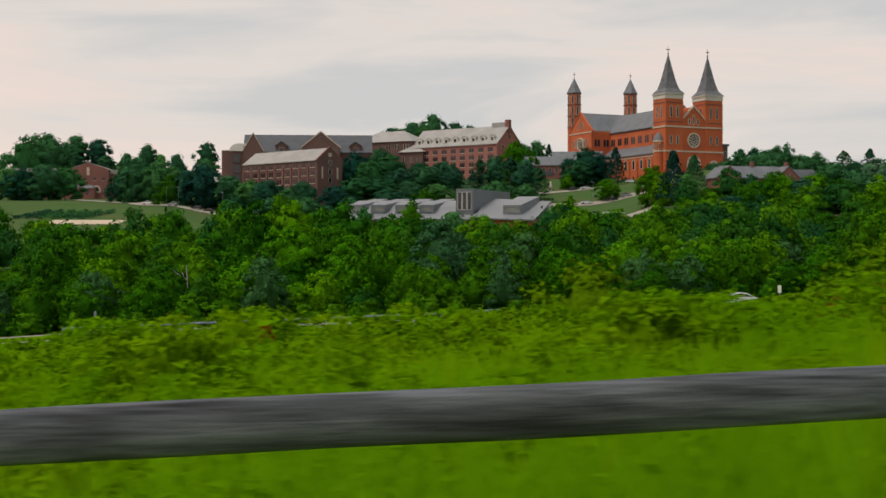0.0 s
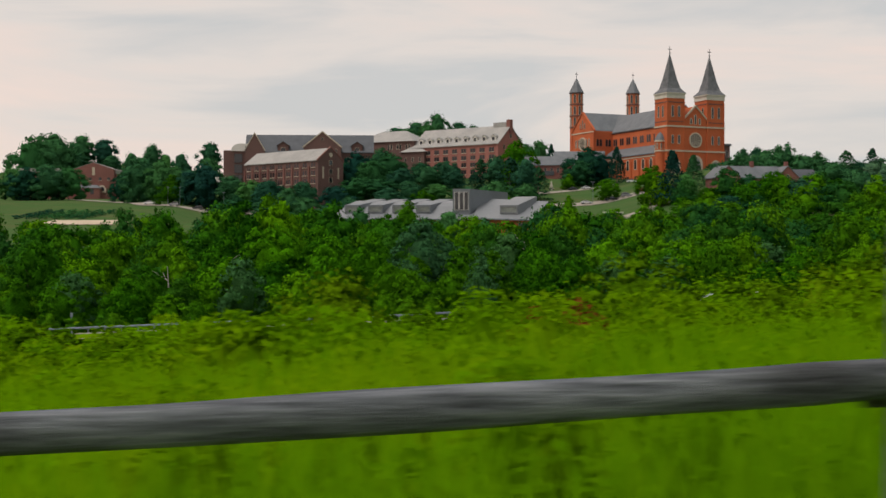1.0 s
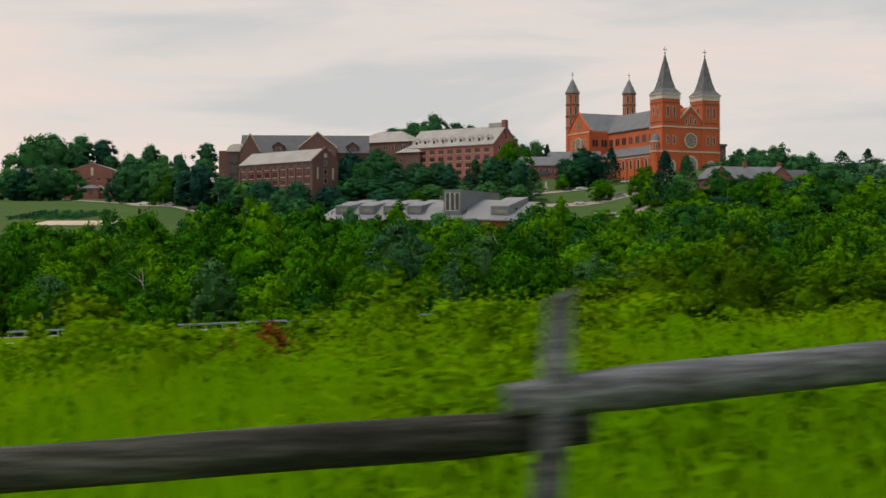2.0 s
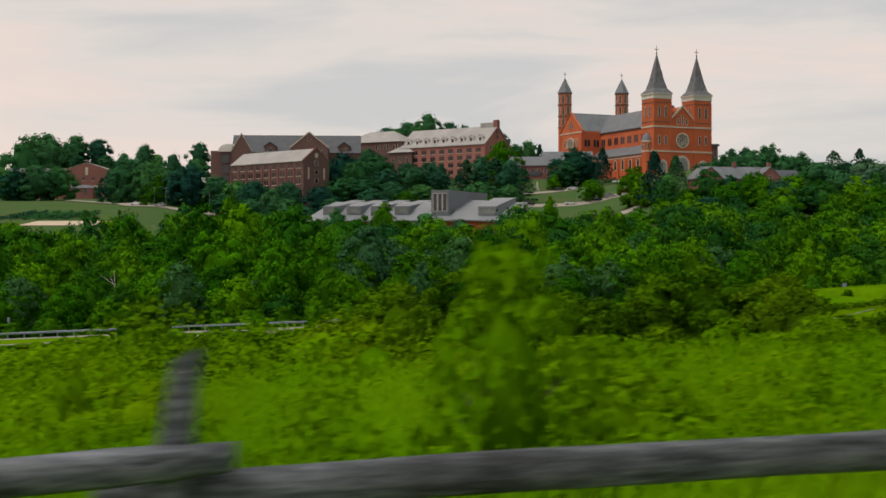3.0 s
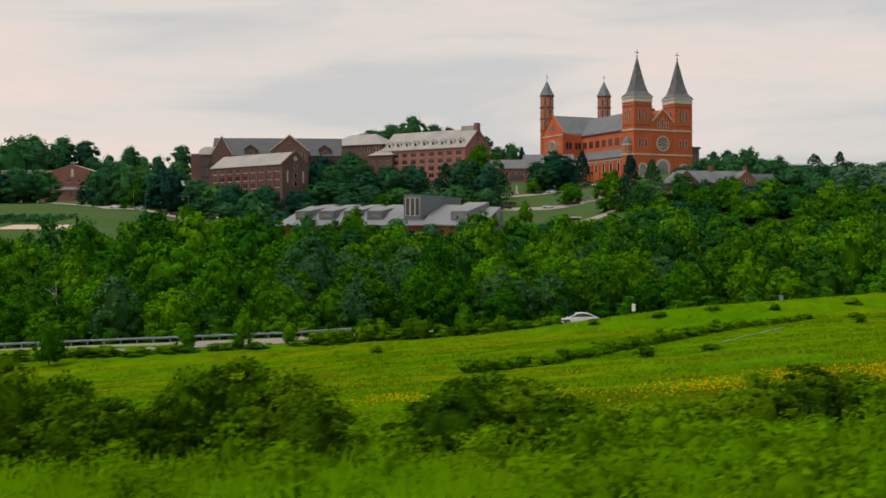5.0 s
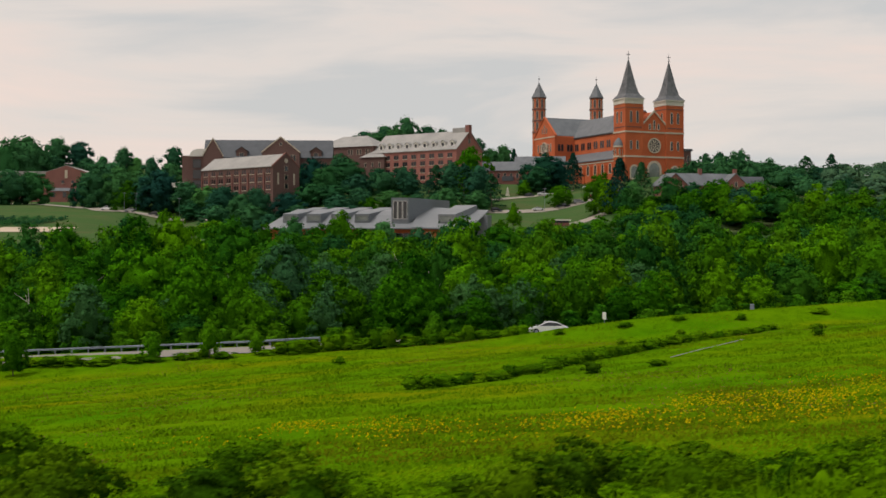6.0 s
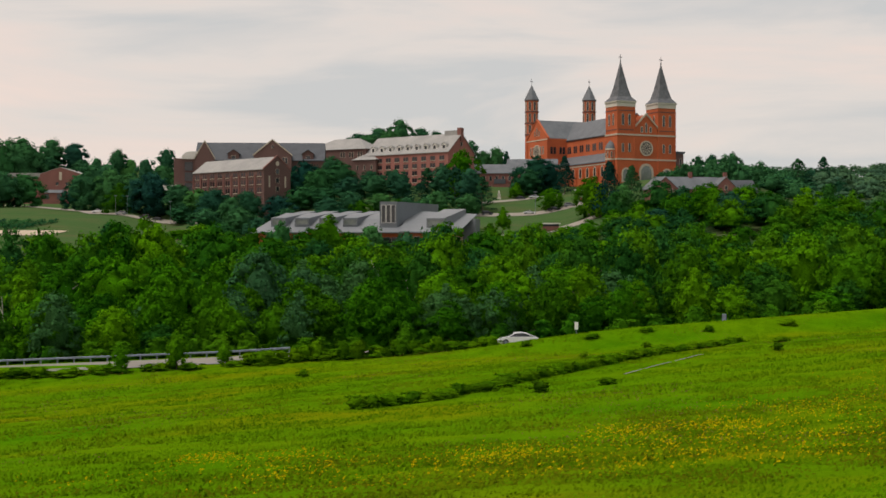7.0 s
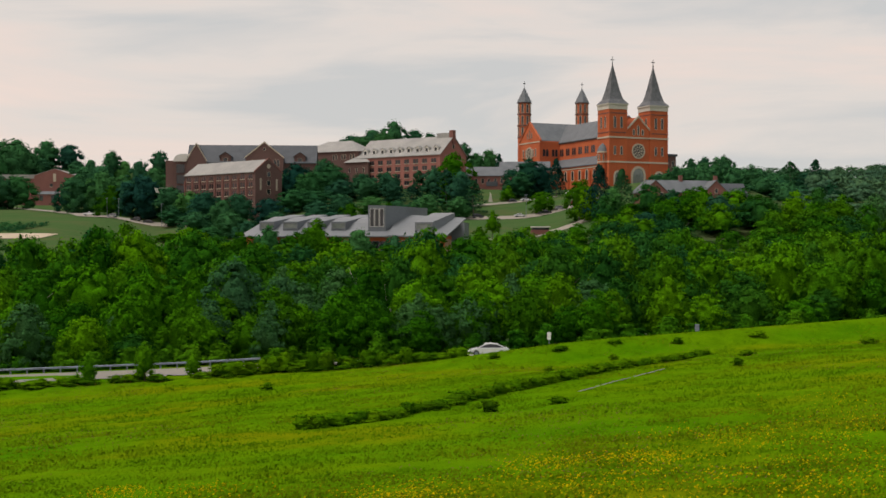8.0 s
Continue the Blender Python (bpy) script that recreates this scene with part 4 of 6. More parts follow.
# saplings and shrubs along the road
for x, y, h, w, sort in [(-22.6, 132.5, 4.9, 3.4, "light"), (-3.5, 138.5, 4.4, 2.9, "light"), (-9.5, 138.2, 3.2, 2.3, "wood"), (1.5, 139.5, 2.8, 2.0, "light"), (-10, 164, 7, 4, "wood"), (-1, 158, 6.0, 3.6, "light")]:
    tree(x, y, h, w, sort, "roadside saplings", "slender young tree with bright leaves beside the road")
verge_rng = random.Random(31)
for i in range(60):
    x = -36 + 1.72 * i + verge_rng.uniform(-1.2, 1.2)
    if (-4 < x < 3 and i % 2) or (x > 30 and i % 4):
        continue
    far = 5.0 if x < 4 else (4.4 if x < 30 else 14)
    high = verge_rng.uniform(0.6, 1.1) if x < 4 else verge_rng.uniform(1.2, 2.1) if x < 28 else verge_rng.uniform(0.6, 1.0)
    tree(x, float(road_y(x)) - far - verge_rng.uniform(0, 2.0), high, verge_rng.uniform(2.2, 4.6) if x < 30 else verge_rng.uniform(1.2, 2.6), "bank", "verge shrubs", "low green shrub on the road verge")

for x, y, h, w in [(-24, 137.5, 1.6, 3.4), (-20.5, 138, 1.3, 3.0), (-17.8, 137.2, 1.5, 2.8), (-14.5, 138, 1.0, 2.4), (-27.5, 137.8, 1.4, 3.0), (-6.5, 138.4, 1.0, 2.2)]:
    tree(x, y, h, w, "low_shrub", "verge shrubs", "low green shrub on the road verge")
for i in range(26):
    x = 4 + 1.05 * i + verge_rng.uniform(-0.5, 0.5)
    tree(x, float(road_y(x)) - 5.4 - verge_rng.uniform(0, 1.2), verge_rng.choice((0.7, 1.0, 1.4, 2.2)) * verge_rng.uniform(0.85, 1.2), verge_rng.uniform(1.6, 3.4), "bank", "verge shrubs", "low green shrub on the road verge")

# shrubs on the upper meadow, near the fence
brush_rng = random.Random(23)
for x0, x1, count, high in ((9.9, 14.4, 12, 1.85), (14.1, 17.3, 9, 1.7), (18.6, 21.0, 7, 1.28), (22.6, 27.0, 9, 1.15), (27.0, 32.0, 8, 1.0)):
    for i in range(count):
        u = (i + brush_rng.uniform(0.1, 0.9)) / count
        x = x0 + (x1 - x0) * u
        y = 20.2 - 0.05 * (x - 12) + brush_rng.uniform(-0.9, 1.5)
        arch = 0.72 + 0.4 * math.sin(math.pi * u)
        tree(x, y, high * arch * brush_rng.uniform(0.8, 1.12), brush_rng.uniform(1.3, 2.1), "shrub", "meadow shrubs", "wild dark green shrub on the upper meadow")
for x, y, h, w in [(2.3, 19.8, 1.9, 1.9), (7.0, 20.5, 1.9, 2.4), (10.2, 20.6, 1.5, 2.6), (4.6, 21.5, 1.3, 2.6), (-2.6, 20.0, 1.4, 2.4), (8.6, 21.0, 1.5, 2.6), (-5.0, 21.0, 1.4, 2.4), (0.2, 21.0, 1.2, 2.4), (-0.9, 19.0, 1.2, 1.8), (5.9, 19.3, 1.3, 1.8)]:
    tree(x, y, h, w, "weed_bush", "meadow shrubs", "wild mid-green shrub on the upper meadow")
tree(12.14, 6.8, 1.75, 1.15, "stem", "meadow shrubs", "upright leafy bush close behind the fence", 0)
for x, y, h, w in [(5.7, 16.2, 1.06, 1.2), (5.15, 16.4, 1.0, 1.0), (-2.4, 17.2, 1.05, 0.7)]:
    tree(x, y, h, w, "rust", "rust shrubs")
# dark shrubs in a line along the old bank across the meadow
bank_rng = random.Random(17)
for x, y in fine_line([(20.0, 80), (25.3, 82.5), (28.5, 88.5), (32.1, 95.5), (36.2, 101.5), (41.3, 108), (46.9, 116), (53.5, 125.5)], 0.72):
    tree(x + bank_rng.uniform(-0.3, 0.3), y + bank_rng.uniform(-0.5, 0.5), bank_rng.uniform(0.6, 1.1) * (1.0 if x < 45 else 0.75), bank_rng.uniform(1.5, 2.3), "bank", "bank shrubs", "low dark green shrub along the meadow bank")
for x, y, h, w in [(31.5, 83, 0.9, 1.5), (36.0, 85, 0.6, 1.6), (52, 104, 0.8, 1.2), (56, 118, 0.7, 2.0), (69, 124, 0.8, 2.2), (45, 126, 0.7, 1.2), (12, 122, 0.9, 1.6), (38, 117, 0.7, 1.0)]:
    tree(x, y, h, w, "low_shrub", "meadow shrubs", "single low shrub in the meadow")

for x, y, h, w in [(0.4, 17.5, 1.1, 1.3), (3.6, 18.2, 1.2, 1.2), (6.3, 18.6, 1.0, 1.4), (8.4, 17.2, 1.25, 1.1), (-4.6, 17.0, 1.1, 1.4), (9.6, 22.5, 1.5, 1.7), (1.2, 23, 1.3, 1.6), (-6.5, 21, 1.2, 1.7)]:
    tree(x, y, h, w, "weed_bush", "meadow shrubs", "leafy weed clump on the upper meadow")

clump_rng = random.Random(41)
clumps_at = []
for i in range(330):
    y = 4.8 + 17 * clump_rng.random() ** 0.8
    x = clump_rng.uniform(-0.36 * y - 2, 31 + 0.36 * y)
    big = clump_rng.uniform(0.55, 1.0) * (1.0 if y < 12 else 1.25 if x < 11 else 1.0)
    clumps_at.append((x, y, big, big * clump_rng.uniform(1.0, 1.7), clump_rng.uniform(0, 6)))
for i in range(140):
    y = clump_rng.uniform(4.6, 12.5)
    x = clump_rng.uniform(-0.36 * y - 2, 22 + 0.36 * y)
    big = clump_rng.uniform(0.4, 0.8)
    clumps_at.append((x, y, big, big * clump_rng.uniform(0.9, 1.5), clump_rng.uniform(0, 6)))
for i in range(75):
    x, y = clump_rng.uniform(-9.5, 8.5), clump_rng.uniform(17.5, 23)
    big = clump_rng.uniform(1.0, 1.5) * (1.0 if x < -0.5 else 0.76)
    clumps_at.append((x, y, big, big * clump_rng.uniform(0.9, 1.5), clump_rng.uniform(0, 6)))
joined_wood("weed_clumps", "bushy clumps of bright green weeds behind the fence", CROWNS["clump"], clumps_at)

# dead trees in the wood
for i, (x, y, h) in enumerate([(-35, 176, 9), (-28, 180, 10), (2, 176, 7.5), (14, 196, 10.5), (17, 199, 10), (20, 200, 9), (-24, 188, 10.5)]):
    snag = thing("dead_tree", pose(x, y, gz(x, y), 3 * (i % 3), 6 * ((i % 3) - 1), 50 * i), "bare grey dead tree standing in the wood", "tree", "dead trees")
    trunk = placed("trunk", DEAD_TRUNKS[i % 2], snag)
    trunk.scale = (h, h, h)

# ---- buildings ----
def gable_roof(bm, x0, x1, y0, y1, z0, z1, over=0.5, thick=0.35, along_x=True):
    """Two roof slabs that meet at a ridge."""
    if along_x:
        ym = (y0 + y1) / 2
        k = (z1 - z0) / (ym - y0)
        for ye, s in ((y0 - over, 1), (y1 + over, -1)):
            ze = z0 - over * k
            hull(bm, [(x0 - over, ye, ze), (x1 + over, ye, ze), (x1 + over, ym, z1), (x0 - over, ym, z1)],
                 [(x0 - over, ye, ze + thick), (x1 + over, ye, ze + thick), (x1 + over, ym, z1 + thick), (x0 - over, ym, z1 + thick)])
    else:
        xm = (x0 + x1) / 2
        k = (z1 - z0) / (xm - x0)
        for xe in (x0 - over, x1 + over):
            ze = z0 - over * k
            hull(bm, [(xe, y0 - over, ze), (xe, y1 + over, ze), (xm, y1 + over, z1), (xm, y0 - over, z1)],
                 [(xe, y0 - over, ze + thick), (xe, y1 + over, ze + thick), (xm, y1 + over, z1 + thick), (xm, y0 - over, z1 + thick)])


def gable_wall(bm, x0, x1, y0, y1, z0, ze, zr, along_x=True):
    """The closed body of a house, up to its gables."""
    if along_x:
        ym = (y0 + y1) / 2
        sec = [(y0, z0), (y1, z0), (y1, ze), (ym, zr), (y0, ze)]
        hull(bm, [(x0, a, b) for a, b in sec], [(x1, a, b) for a, b in sec])
    else:
        xm = (x0 + x1) / 2
        sec = [(x0, z0), (x1, z0), (x1, ze), (xm, zr), (x0, ze)]
        hull(bm, [(a, y0, b) for a, b in sec], [(a, y1, b) for a, b in sec])


WINDOW_MESHES = {}


def window_set(w, h, arched, frame_mat, glass, bar=0.09):
    """Frame and pane of one window; front towards -y, foot at the origin."""
    key = (w, h, arched, frame_mat.name, glass.name)
    if key in WINDOW_MESHES:
        return WINDOW_MESHES[key]
    out = [(-w / 2, 0.0), (w / 2, 0.0)]
    top = h - w / 2 if arched else h
    if arched:
        out += [(w / 2 * math.cos(a), top + w / 2 * math.sin(a)) for a in (math.pi * i / 8 for i in range(9))]
    else:
        out += [(w / 2, h), (-w / 2, h)]
    cx, cz = 0.0, h / 2
    t = bar
    inner = [(x * (1 - 2 * t / w), cz + (z - cz) * (1 - 2 * t / h)) for x, z in out]
    bm = bmesh.new()
    n = len(out)
    for ya, yb in ((-0.16, 0.05),):
        rings = [[bm.verts.new((x, y, z)) for x, z in loop] for loop, y in ((out, yb), (out, ya), (inner, ya), (inner, yb))]
        for a, b in zip(rings, rings[1:]):
            for i in range(n):
                j = (i + 1) % n
                bm.faces.new((a[i], a[j], b[j], b[i]))
    fr = bpy.data.meshes.new("window")
    bmesh.ops.recalc_face_normals(bm, faces=bm.faces[:])
    bm.to_mesh(fr)
    bm.free()
    fr.materials.append(frame_mat)
    bm = bmesh.new()
    bm.faces.new([bm.verts.new((x, -0.03, z)) for x, z in inner])
    pn = bpy.data.meshes.new("pane")
    bm.to_mesh(pn)
    bm.free()
    pn.materials.append(glass)
    WINDOW_MESHES[key] = (fr, pn)
    return fr, pn


SILLS = {}


def sill_mesh(w):
    if w not in SILLS:
        bm = bmesh.new()
        box(bm, -w / 2 - 0.12, w / 2 + 0.12, -0.26, 0.0, -0.26, 0.0)
        me = bpy.data.meshes.new("sill")
        bmesh.ops.recalc_face_normals(bm, faces=bm.faces[:])
        bm.to_mesh(me)
        bm.free()
        me.materials.append(M_STONE)
        SILLS[w] = me
    return SILLS[w]


def window(parent, x, y, z, w, h, face="front", arched=False, frame_mat=None, glass=None, bar=0.09, sill=False):
    fr, pn = window_set(w, h, arched, frame_mat or M_STONE, glass or M_GLASS, bar)
    rz = {"front": 0, "right": 90, "left": -90, "back": 180}[face]
    ob = placed("window", fr, parent, m=pose(x, y, z, 0, 0, rz))
    placed("pane", pn, ob)
    if sill:
        placed("sill", sill_mesh(w), ob)
    return ob


def rose_window(parent, m, r, petals):
    """A round window: stone ring, dark pane, spokes and small rings; front towards -y, centre at the origin."""
    n = 32
    circle = lambda q, y: [(q * math.cos(2 * math.pi * i / n), y, q * math.sin(2 * math.pi * i / n)) for i in range(n)]
    bm = bmesh.new()
    rings = [[bm.verts.new(p) for p in circle(q, y)] for q, y in ((r, 0.05), (r, -0.38), (r * 0.83, -0.38), (r * 0.83, 0.05))]
    for a, b in zip(rings, rings[1:]):
        for i in range(n):
            bm.faces.new((a[i], a[(i + 1) % n], b[(i + 1) % n], b[i]))
    rose = part("rose_window", bm, M_STONE, parent)
    rose.matrix_basis = m
    bm = bmesh.new()
    bm.faces.new([bm.verts.new(p) for p in circle(r * 0.84, -0.1)])
    part("pane", bm, M_GLASS, rose)
    bm = bmesh.new()
    arc = lambda c, q, t: (c[0] + q * math.cos(t), -0.2, c[1] + q * math.sin(t))
    for i in range(petals):
        a = 2 * math.pi * i / petals
        along(bm, arc((0, 0), r * 0.2, a), arc((0, 0), r * 0.83, a), 0.11, 0.13, 4)
        b = a + math.pi / petals
        mid = (0.57 * r * math.cos(b), 0.57 * r * math.sin(b))
        for j in range(6):
            along(bm, arc(mid, 0.14 * r, math.pi / 3 * j), arc(mid, 0.14 * r, math.pi / 3 * (j + 1)), 0.09, 0.09, 4)
        along(bm, arc((0, 0), r * 0.2, a), arc((0, 0), r * 0.2, a + 2 * math.pi / petals), 0.12, 0.12, 4)
    part("tracery", bm, M_STONE, rose)["kind"] = "stuff"
    return rose


def church():
    c = thing("church", pose(116.6, 590.5, 34.6, 0, 0, 24.6), "large orange-red brick church with two slate spires and stone trim", "church")
    # twin front towers
    for side in (-1, 1):
        x = side * 11.1
        bm = bmesh.new()
        box(bm, x - 4.9, x + 4.9, 0, 9.8, -8, 36.5)
        tower = part("tower", bm, M_CHURCH, c)
        for r, z0, z1 in ((0.22, 36.2, 36.8), (0.12, 36.8, 38.2), (0.45, 38.2, 38.8)):
            boxes_part("cornice", M_STONE_GREY, tower, (x - 4.9 - r, x + 4.9 + r, -r, 9.8 + r, z0, z1))
        bm = bmesh.new()
        sq = lambda r, z: [(x - r, 4.9 - r, z), (x + r, 4.9 - r, z), (x + r, 4.9 + r, z), (x - r, 4.9 + r, z)]
        hull(bm, sq(5.4, 38.8), sq(3.6, 41.0))
        hull(bm, sq(3.6, 41.0), sq(2.45, 45.2))
        hull(bm, sq(2.45, 45.2), sq(0.12, 57.2))
        part("spire", bm, M_SPIRE, tower)
        bm = bmesh.new()
        column(bm, x, 4.9, 57.0, 61.0, 0.15, 0.11, 6)
        box(bm, x - 0.95, x + 0.95, 4.75, 5.05, 59.3, 59.62)
        column(bm, x, 4.9, 57.4, 58.0, 0.4, 0.28, 8)
        part("cross", bm, M_SLATE_DARK, tower)
        for k in (-1.75, 1.75):
            window(tower, x + k, 0, 27.6, 1.35, 5.4, "front", True, M_STONE, bar=0.13)
            window(tower, x - 4.9, 4.9 + k, 27.6, 1.35, 5.4, "left", True, M_STONE, bar=0.13)
            window(tower, x + k, 0, 15.3, 1.35, 4.2, "front", True, M_STONE, bar=0.15)
        window(tower, x, -0.1, 1.5, 5.0, 6.8, "front", True, M_STONE, M_GLASS_PALE, 0.75)
        for z in (23.0, 11.7):
            boxes_part("belt_course", M_STONE, tower, (x - 5.15, x + 5.15, -0.25, 10.05, z, z + 0.75))
        for z in (25.4, 34.2):
            boxes_part("corbel_band", M_BRICK_DARK, tower, (x - 5.02, x + 5.02, -0.12, 9.92, z, z + 0.4))
        for k in (-4.55, 4.55):
            boxes_part("pilaster", M_CHURCH, tower, (x + k - 0.35, x + k + 0.35, -0.18, 0.0, -8, 34.8))
    # front between the towers
    bm = bmesh.new()
    gable_wall(bm, -6.4, 6.4, 0.4, 8.0, -8, 26.8, 33.0, False)
    front = part("front_wall", bm, M_CHURCH, c)
    bm = bmesh.new()
    for s in (-1, 1):
        hull(bm, [(s * 6.6, 0.0, 26.4), (s * 6.6, 1.0, 26.4), (0, 1.0, 32.8), (0, 0.0, 32.8)], [(s * 6.6, 0.0, 27.3), (s * 6.6, 1.0, 27.3), (0, 1.0, 33.7), (0, 0.0, 33.7)])
    part("gable_coping", bm, M_STONE, front)
    for k, h in ((-2.4, 2.9), (0, 4.6), (2.4, 2.9)):
        window(front, k, 0.4, 24.6, 1.25, h, "front", True, M_STONE, bar=0.22)
    for z in (23.0, 11.7):
        boxes_part("belt_course", M_STONE, front, (-6.2, 6.2, 0.1, 0.4, z, z + 0.75))
    rose_window(front, pose(0, 0.4, 17.3), 3.55, 10)
    window(front, 0, 0.3, 1.0, 8.0, 9.4, "front", True, M_STONE, M_GLASS_PALE, 1.1)
    # stair turret on the side of the first tower
    bm = bmesh.new()
    column(bm, -16.8, 4.2, -8, 16.6, 2.35, 2.35, 14)
    st = part("stair_turret", bm, M_CHURCH, c)
    for z, r in ((16.2, 2.65), (11.7, 2.55)):
        bm = bmesh.new()
        column(bm, -16.8, 4.2, z, z + 0.7, r, r, 14)
        part("cornice", bm, M_STONE, st)
    bm = bmesh.new()
    column(bm, -16.8, 4.2, 16.9, 18.6, 2.6, 2.05, 14)
    column(bm, -16.8, 4.2, 18.6, 20.0, 2.05, 1.0, 14)
    column(bm, -16.8, 4.2, 20.0, 20.8, 1.0, 0.1, 14)
    part("dome", bm, M_SLATE, st)
    for k in (-0.9, 0.9):
        window(st, -16.8 + k, 4.2 - 2.2, 12.8, 0.9, 2.8, "front", True, M_STONE, bar=0.16)
        window(st, -16.8 - 2.2, 4.2 + k, 12.8, 0.9, 2.8, "left", True, M_STONE, bar=0.16)
    # nave, aisles, roofs
    bm = bmesh.new()
    gable_wall(bm, -9.0, 9.0, 8.0, 80.0, -8, 25.2, 34.0, False)
    nave = part("nave_wall", bm, M_CHURCH, c)
    bm = bmesh.new()
    gable_roof(bm, -9.0, 9.0, 8.5, 80.0, 25.3, 34.2, 0.6, 0.35, False)
    part("roof", bm, M_SLATE, nave)
    for side in (-1, 1):
        bm = bmesh.new()
        box(bm, min(side * 9.0, side * 15.0), max(side * 9.0, side * 15.0), 9.5, 60, -8, 11.6)
        aisle = part("aisle_wall", bm, M_CHURCH, c)
        bm = bmesh.new()
        hull(bm, [(side * 8.8, 9.8, 16.0), (side * 8.8, 60, 16.0), (side * 15.5, 60, 11.4), (side * 15.5, 9.8, 11.4)], [(side * 8.8, 9.8, 16.5), (side * 8.8, 60, 16.5), (side * 15.5, 60, 11.8), (side * 15.5, 9.8, 11.8)])
        part("roof", bm, M_SLATE, aisle)
        if side < 0:
            boxes_part("belt_course", M_STONE, aisle, (-15.2, -15.0, 10, 60, 10.3, 10.8))
            for i in range(7):
                window(aisle, -15.0, 14.5 + 6.7 * i, 4.8, 2.3, 5.0, "left", True, M_STONE, bar=0.28)
                boxes_part("buttress", M_CHURCH, aisle, (-15.7, -15.0, 10.8 + 6.7 * i, 11.6 + 6.7 * i, -8, 9.0))
                window(aisle, -15.0, 14.5 + 6.7 * i, -1.5, 1.2, 3.2, "left", False, M_BRICK_DARK)
    boxes_part("eaves_band", M_BRICK_DARK, nave, (-9.25, -9.0, 9.5, 60, 24.2, 25.1))
    for i in range(8):
        for k in (-0.95, 0.95):
            window(nave, -9.0, 13.5 + 6.0 * i + k, 18.2, 1.45, 3.6, "left", True, M_BRICK_DARK)
    # transept with its two turrets
    bm = bmesh.new()
    gable_wall(bm, -20.0, 20.0, 58.0, 80.0, -8, 25.6, 35.2, True)
    tr = part("transept_wall", bm, M_CHURCH, c)
    bm = bmesh.new()
    gable_roof(bm, -19.2, 19.2, 58.5, 79.5, 26.0, 35.5, 0.3, 0.35, True)
    part("roof", bm, M_SLATE, tr)
    bm = bmesh.new()
    for y0, y1 in ((57.6, 69.0), (80.4, 69.0)):
        hull(bm, [(-20.3, y0, 25.7), (-19.2, y0, 25.7), (-19.2, y1, 35.6), (-20.3, y1, 35.6)], [(-20.3, y0, 26.3), (-19.2, y0, 26.3), (-19.2, y1, 36.2), (-20.3, y1, 36.2)])
    part("gable_coping", bm, M_CHURCH, tr)
    boxes_part("belt_course", M_STONE, tr, (-20.2, -20.0, 58, 80, 25.2, 25.8))
    for y in (58.4, 79.6):
        boxes_part("pilaster", M_CHURCH, tr, (-20.35, -20.0, y - 0.6, y + 0.6, -8, 25.2))
    rose_window(tr, pose(-20.0, 69.0, 20.0, 0, 0, -90), 3.3, 8)
    for y in (62.6, 65.2, 72.8, 75.4):
        window(tr, -20.0, y, 18.2, 1.3, 4.2, "left", True, M_STONE, bar=0.2)
    for x in (-17.8, -16.0, -12.6, -10.8):
        window(tr, x, 58.0, 18.2, 1.45, 3.6, "front", True, M_BRICK_DARK)
    for k, h in ((-2.2, 2.8), (0, 4.4), (2.2, 2.8)):
        window(tr, -20.0, 69.0 + k, 27.6, 1.0, h, "left", True, M_STONE)
    for x, up in ((-16.6, 0.7), (17.6, 2.1)):
        bm = bmesh.new()
        column(bm, x, 81.0, -8, 46.6 + up, 3.5, 3.35, 8, math.pi / 8)
        tu = part("turret", bm, M_CHURCH, c)
        for z in (28.4, 34.3, 40.2, 46.0):
            bm = bmesh.new()
            column(bm, x, 81.0, z + up, z + up + 0.6, 3.7, 3.7, 8, math.pi / 8)
            part("belt_course", bm, M_BRICK_DARK, tu)
        bm = bmesh.new()
        column(bm, x, 81.0, 46.6 + up, 54.4 + up, 3.9, 0.1, 8, math.pi / 8)
        part("spire", bm, M_SLATE, tu)
        bm = bmesh.new()
        column(bm, x, 81.0, 54.2 + up, 57.6 + up, 0.13, 0.1, 6)
        box(bm, x - 0.7, x + 0.7, 80.85, 81.15, 56.2 + up, 56.5 + up)
        part("cross", bm, M_SLATE_DARK, tu)
        fr, pn = window_set(1.35, 4.6, True, M_STONE, M_GLASS, 0.14)
        for z in (29.3, 35.1, 41.1):
            for k in range(8):
                a = math.pi / 4 * k
                o = placed("window", fr, tu, m=pose(x + 3.18 * math.sin(a), 81.0 - 3.18 * math.cos(a), z + up, 0, 0, math.degrees(a)))
                placed("pane", pn, o)
    # side house beyond the second tower
    bm = bmesh.new()
    box(bm, 30.0, 37.2, 24, 34, -8, 17.5)
    sac = part("sacristy_wall", bm, M_BRICK_DARK, c)
    boxes_part("roof", M_SLATE_DARK, sac, (29.6, 37.8, 23.5, 34.5, 17.5, 18.6))
    for z in (12.0, 5.0):
        window(sac, 35.4, 24, z, 1.4, 3.4, "front", True, M_STONE)
    boxes_part("low_annex", M_BRICK, c, (24.0, 39.0, 20, 30, -8, 6.5))
    return c


church()


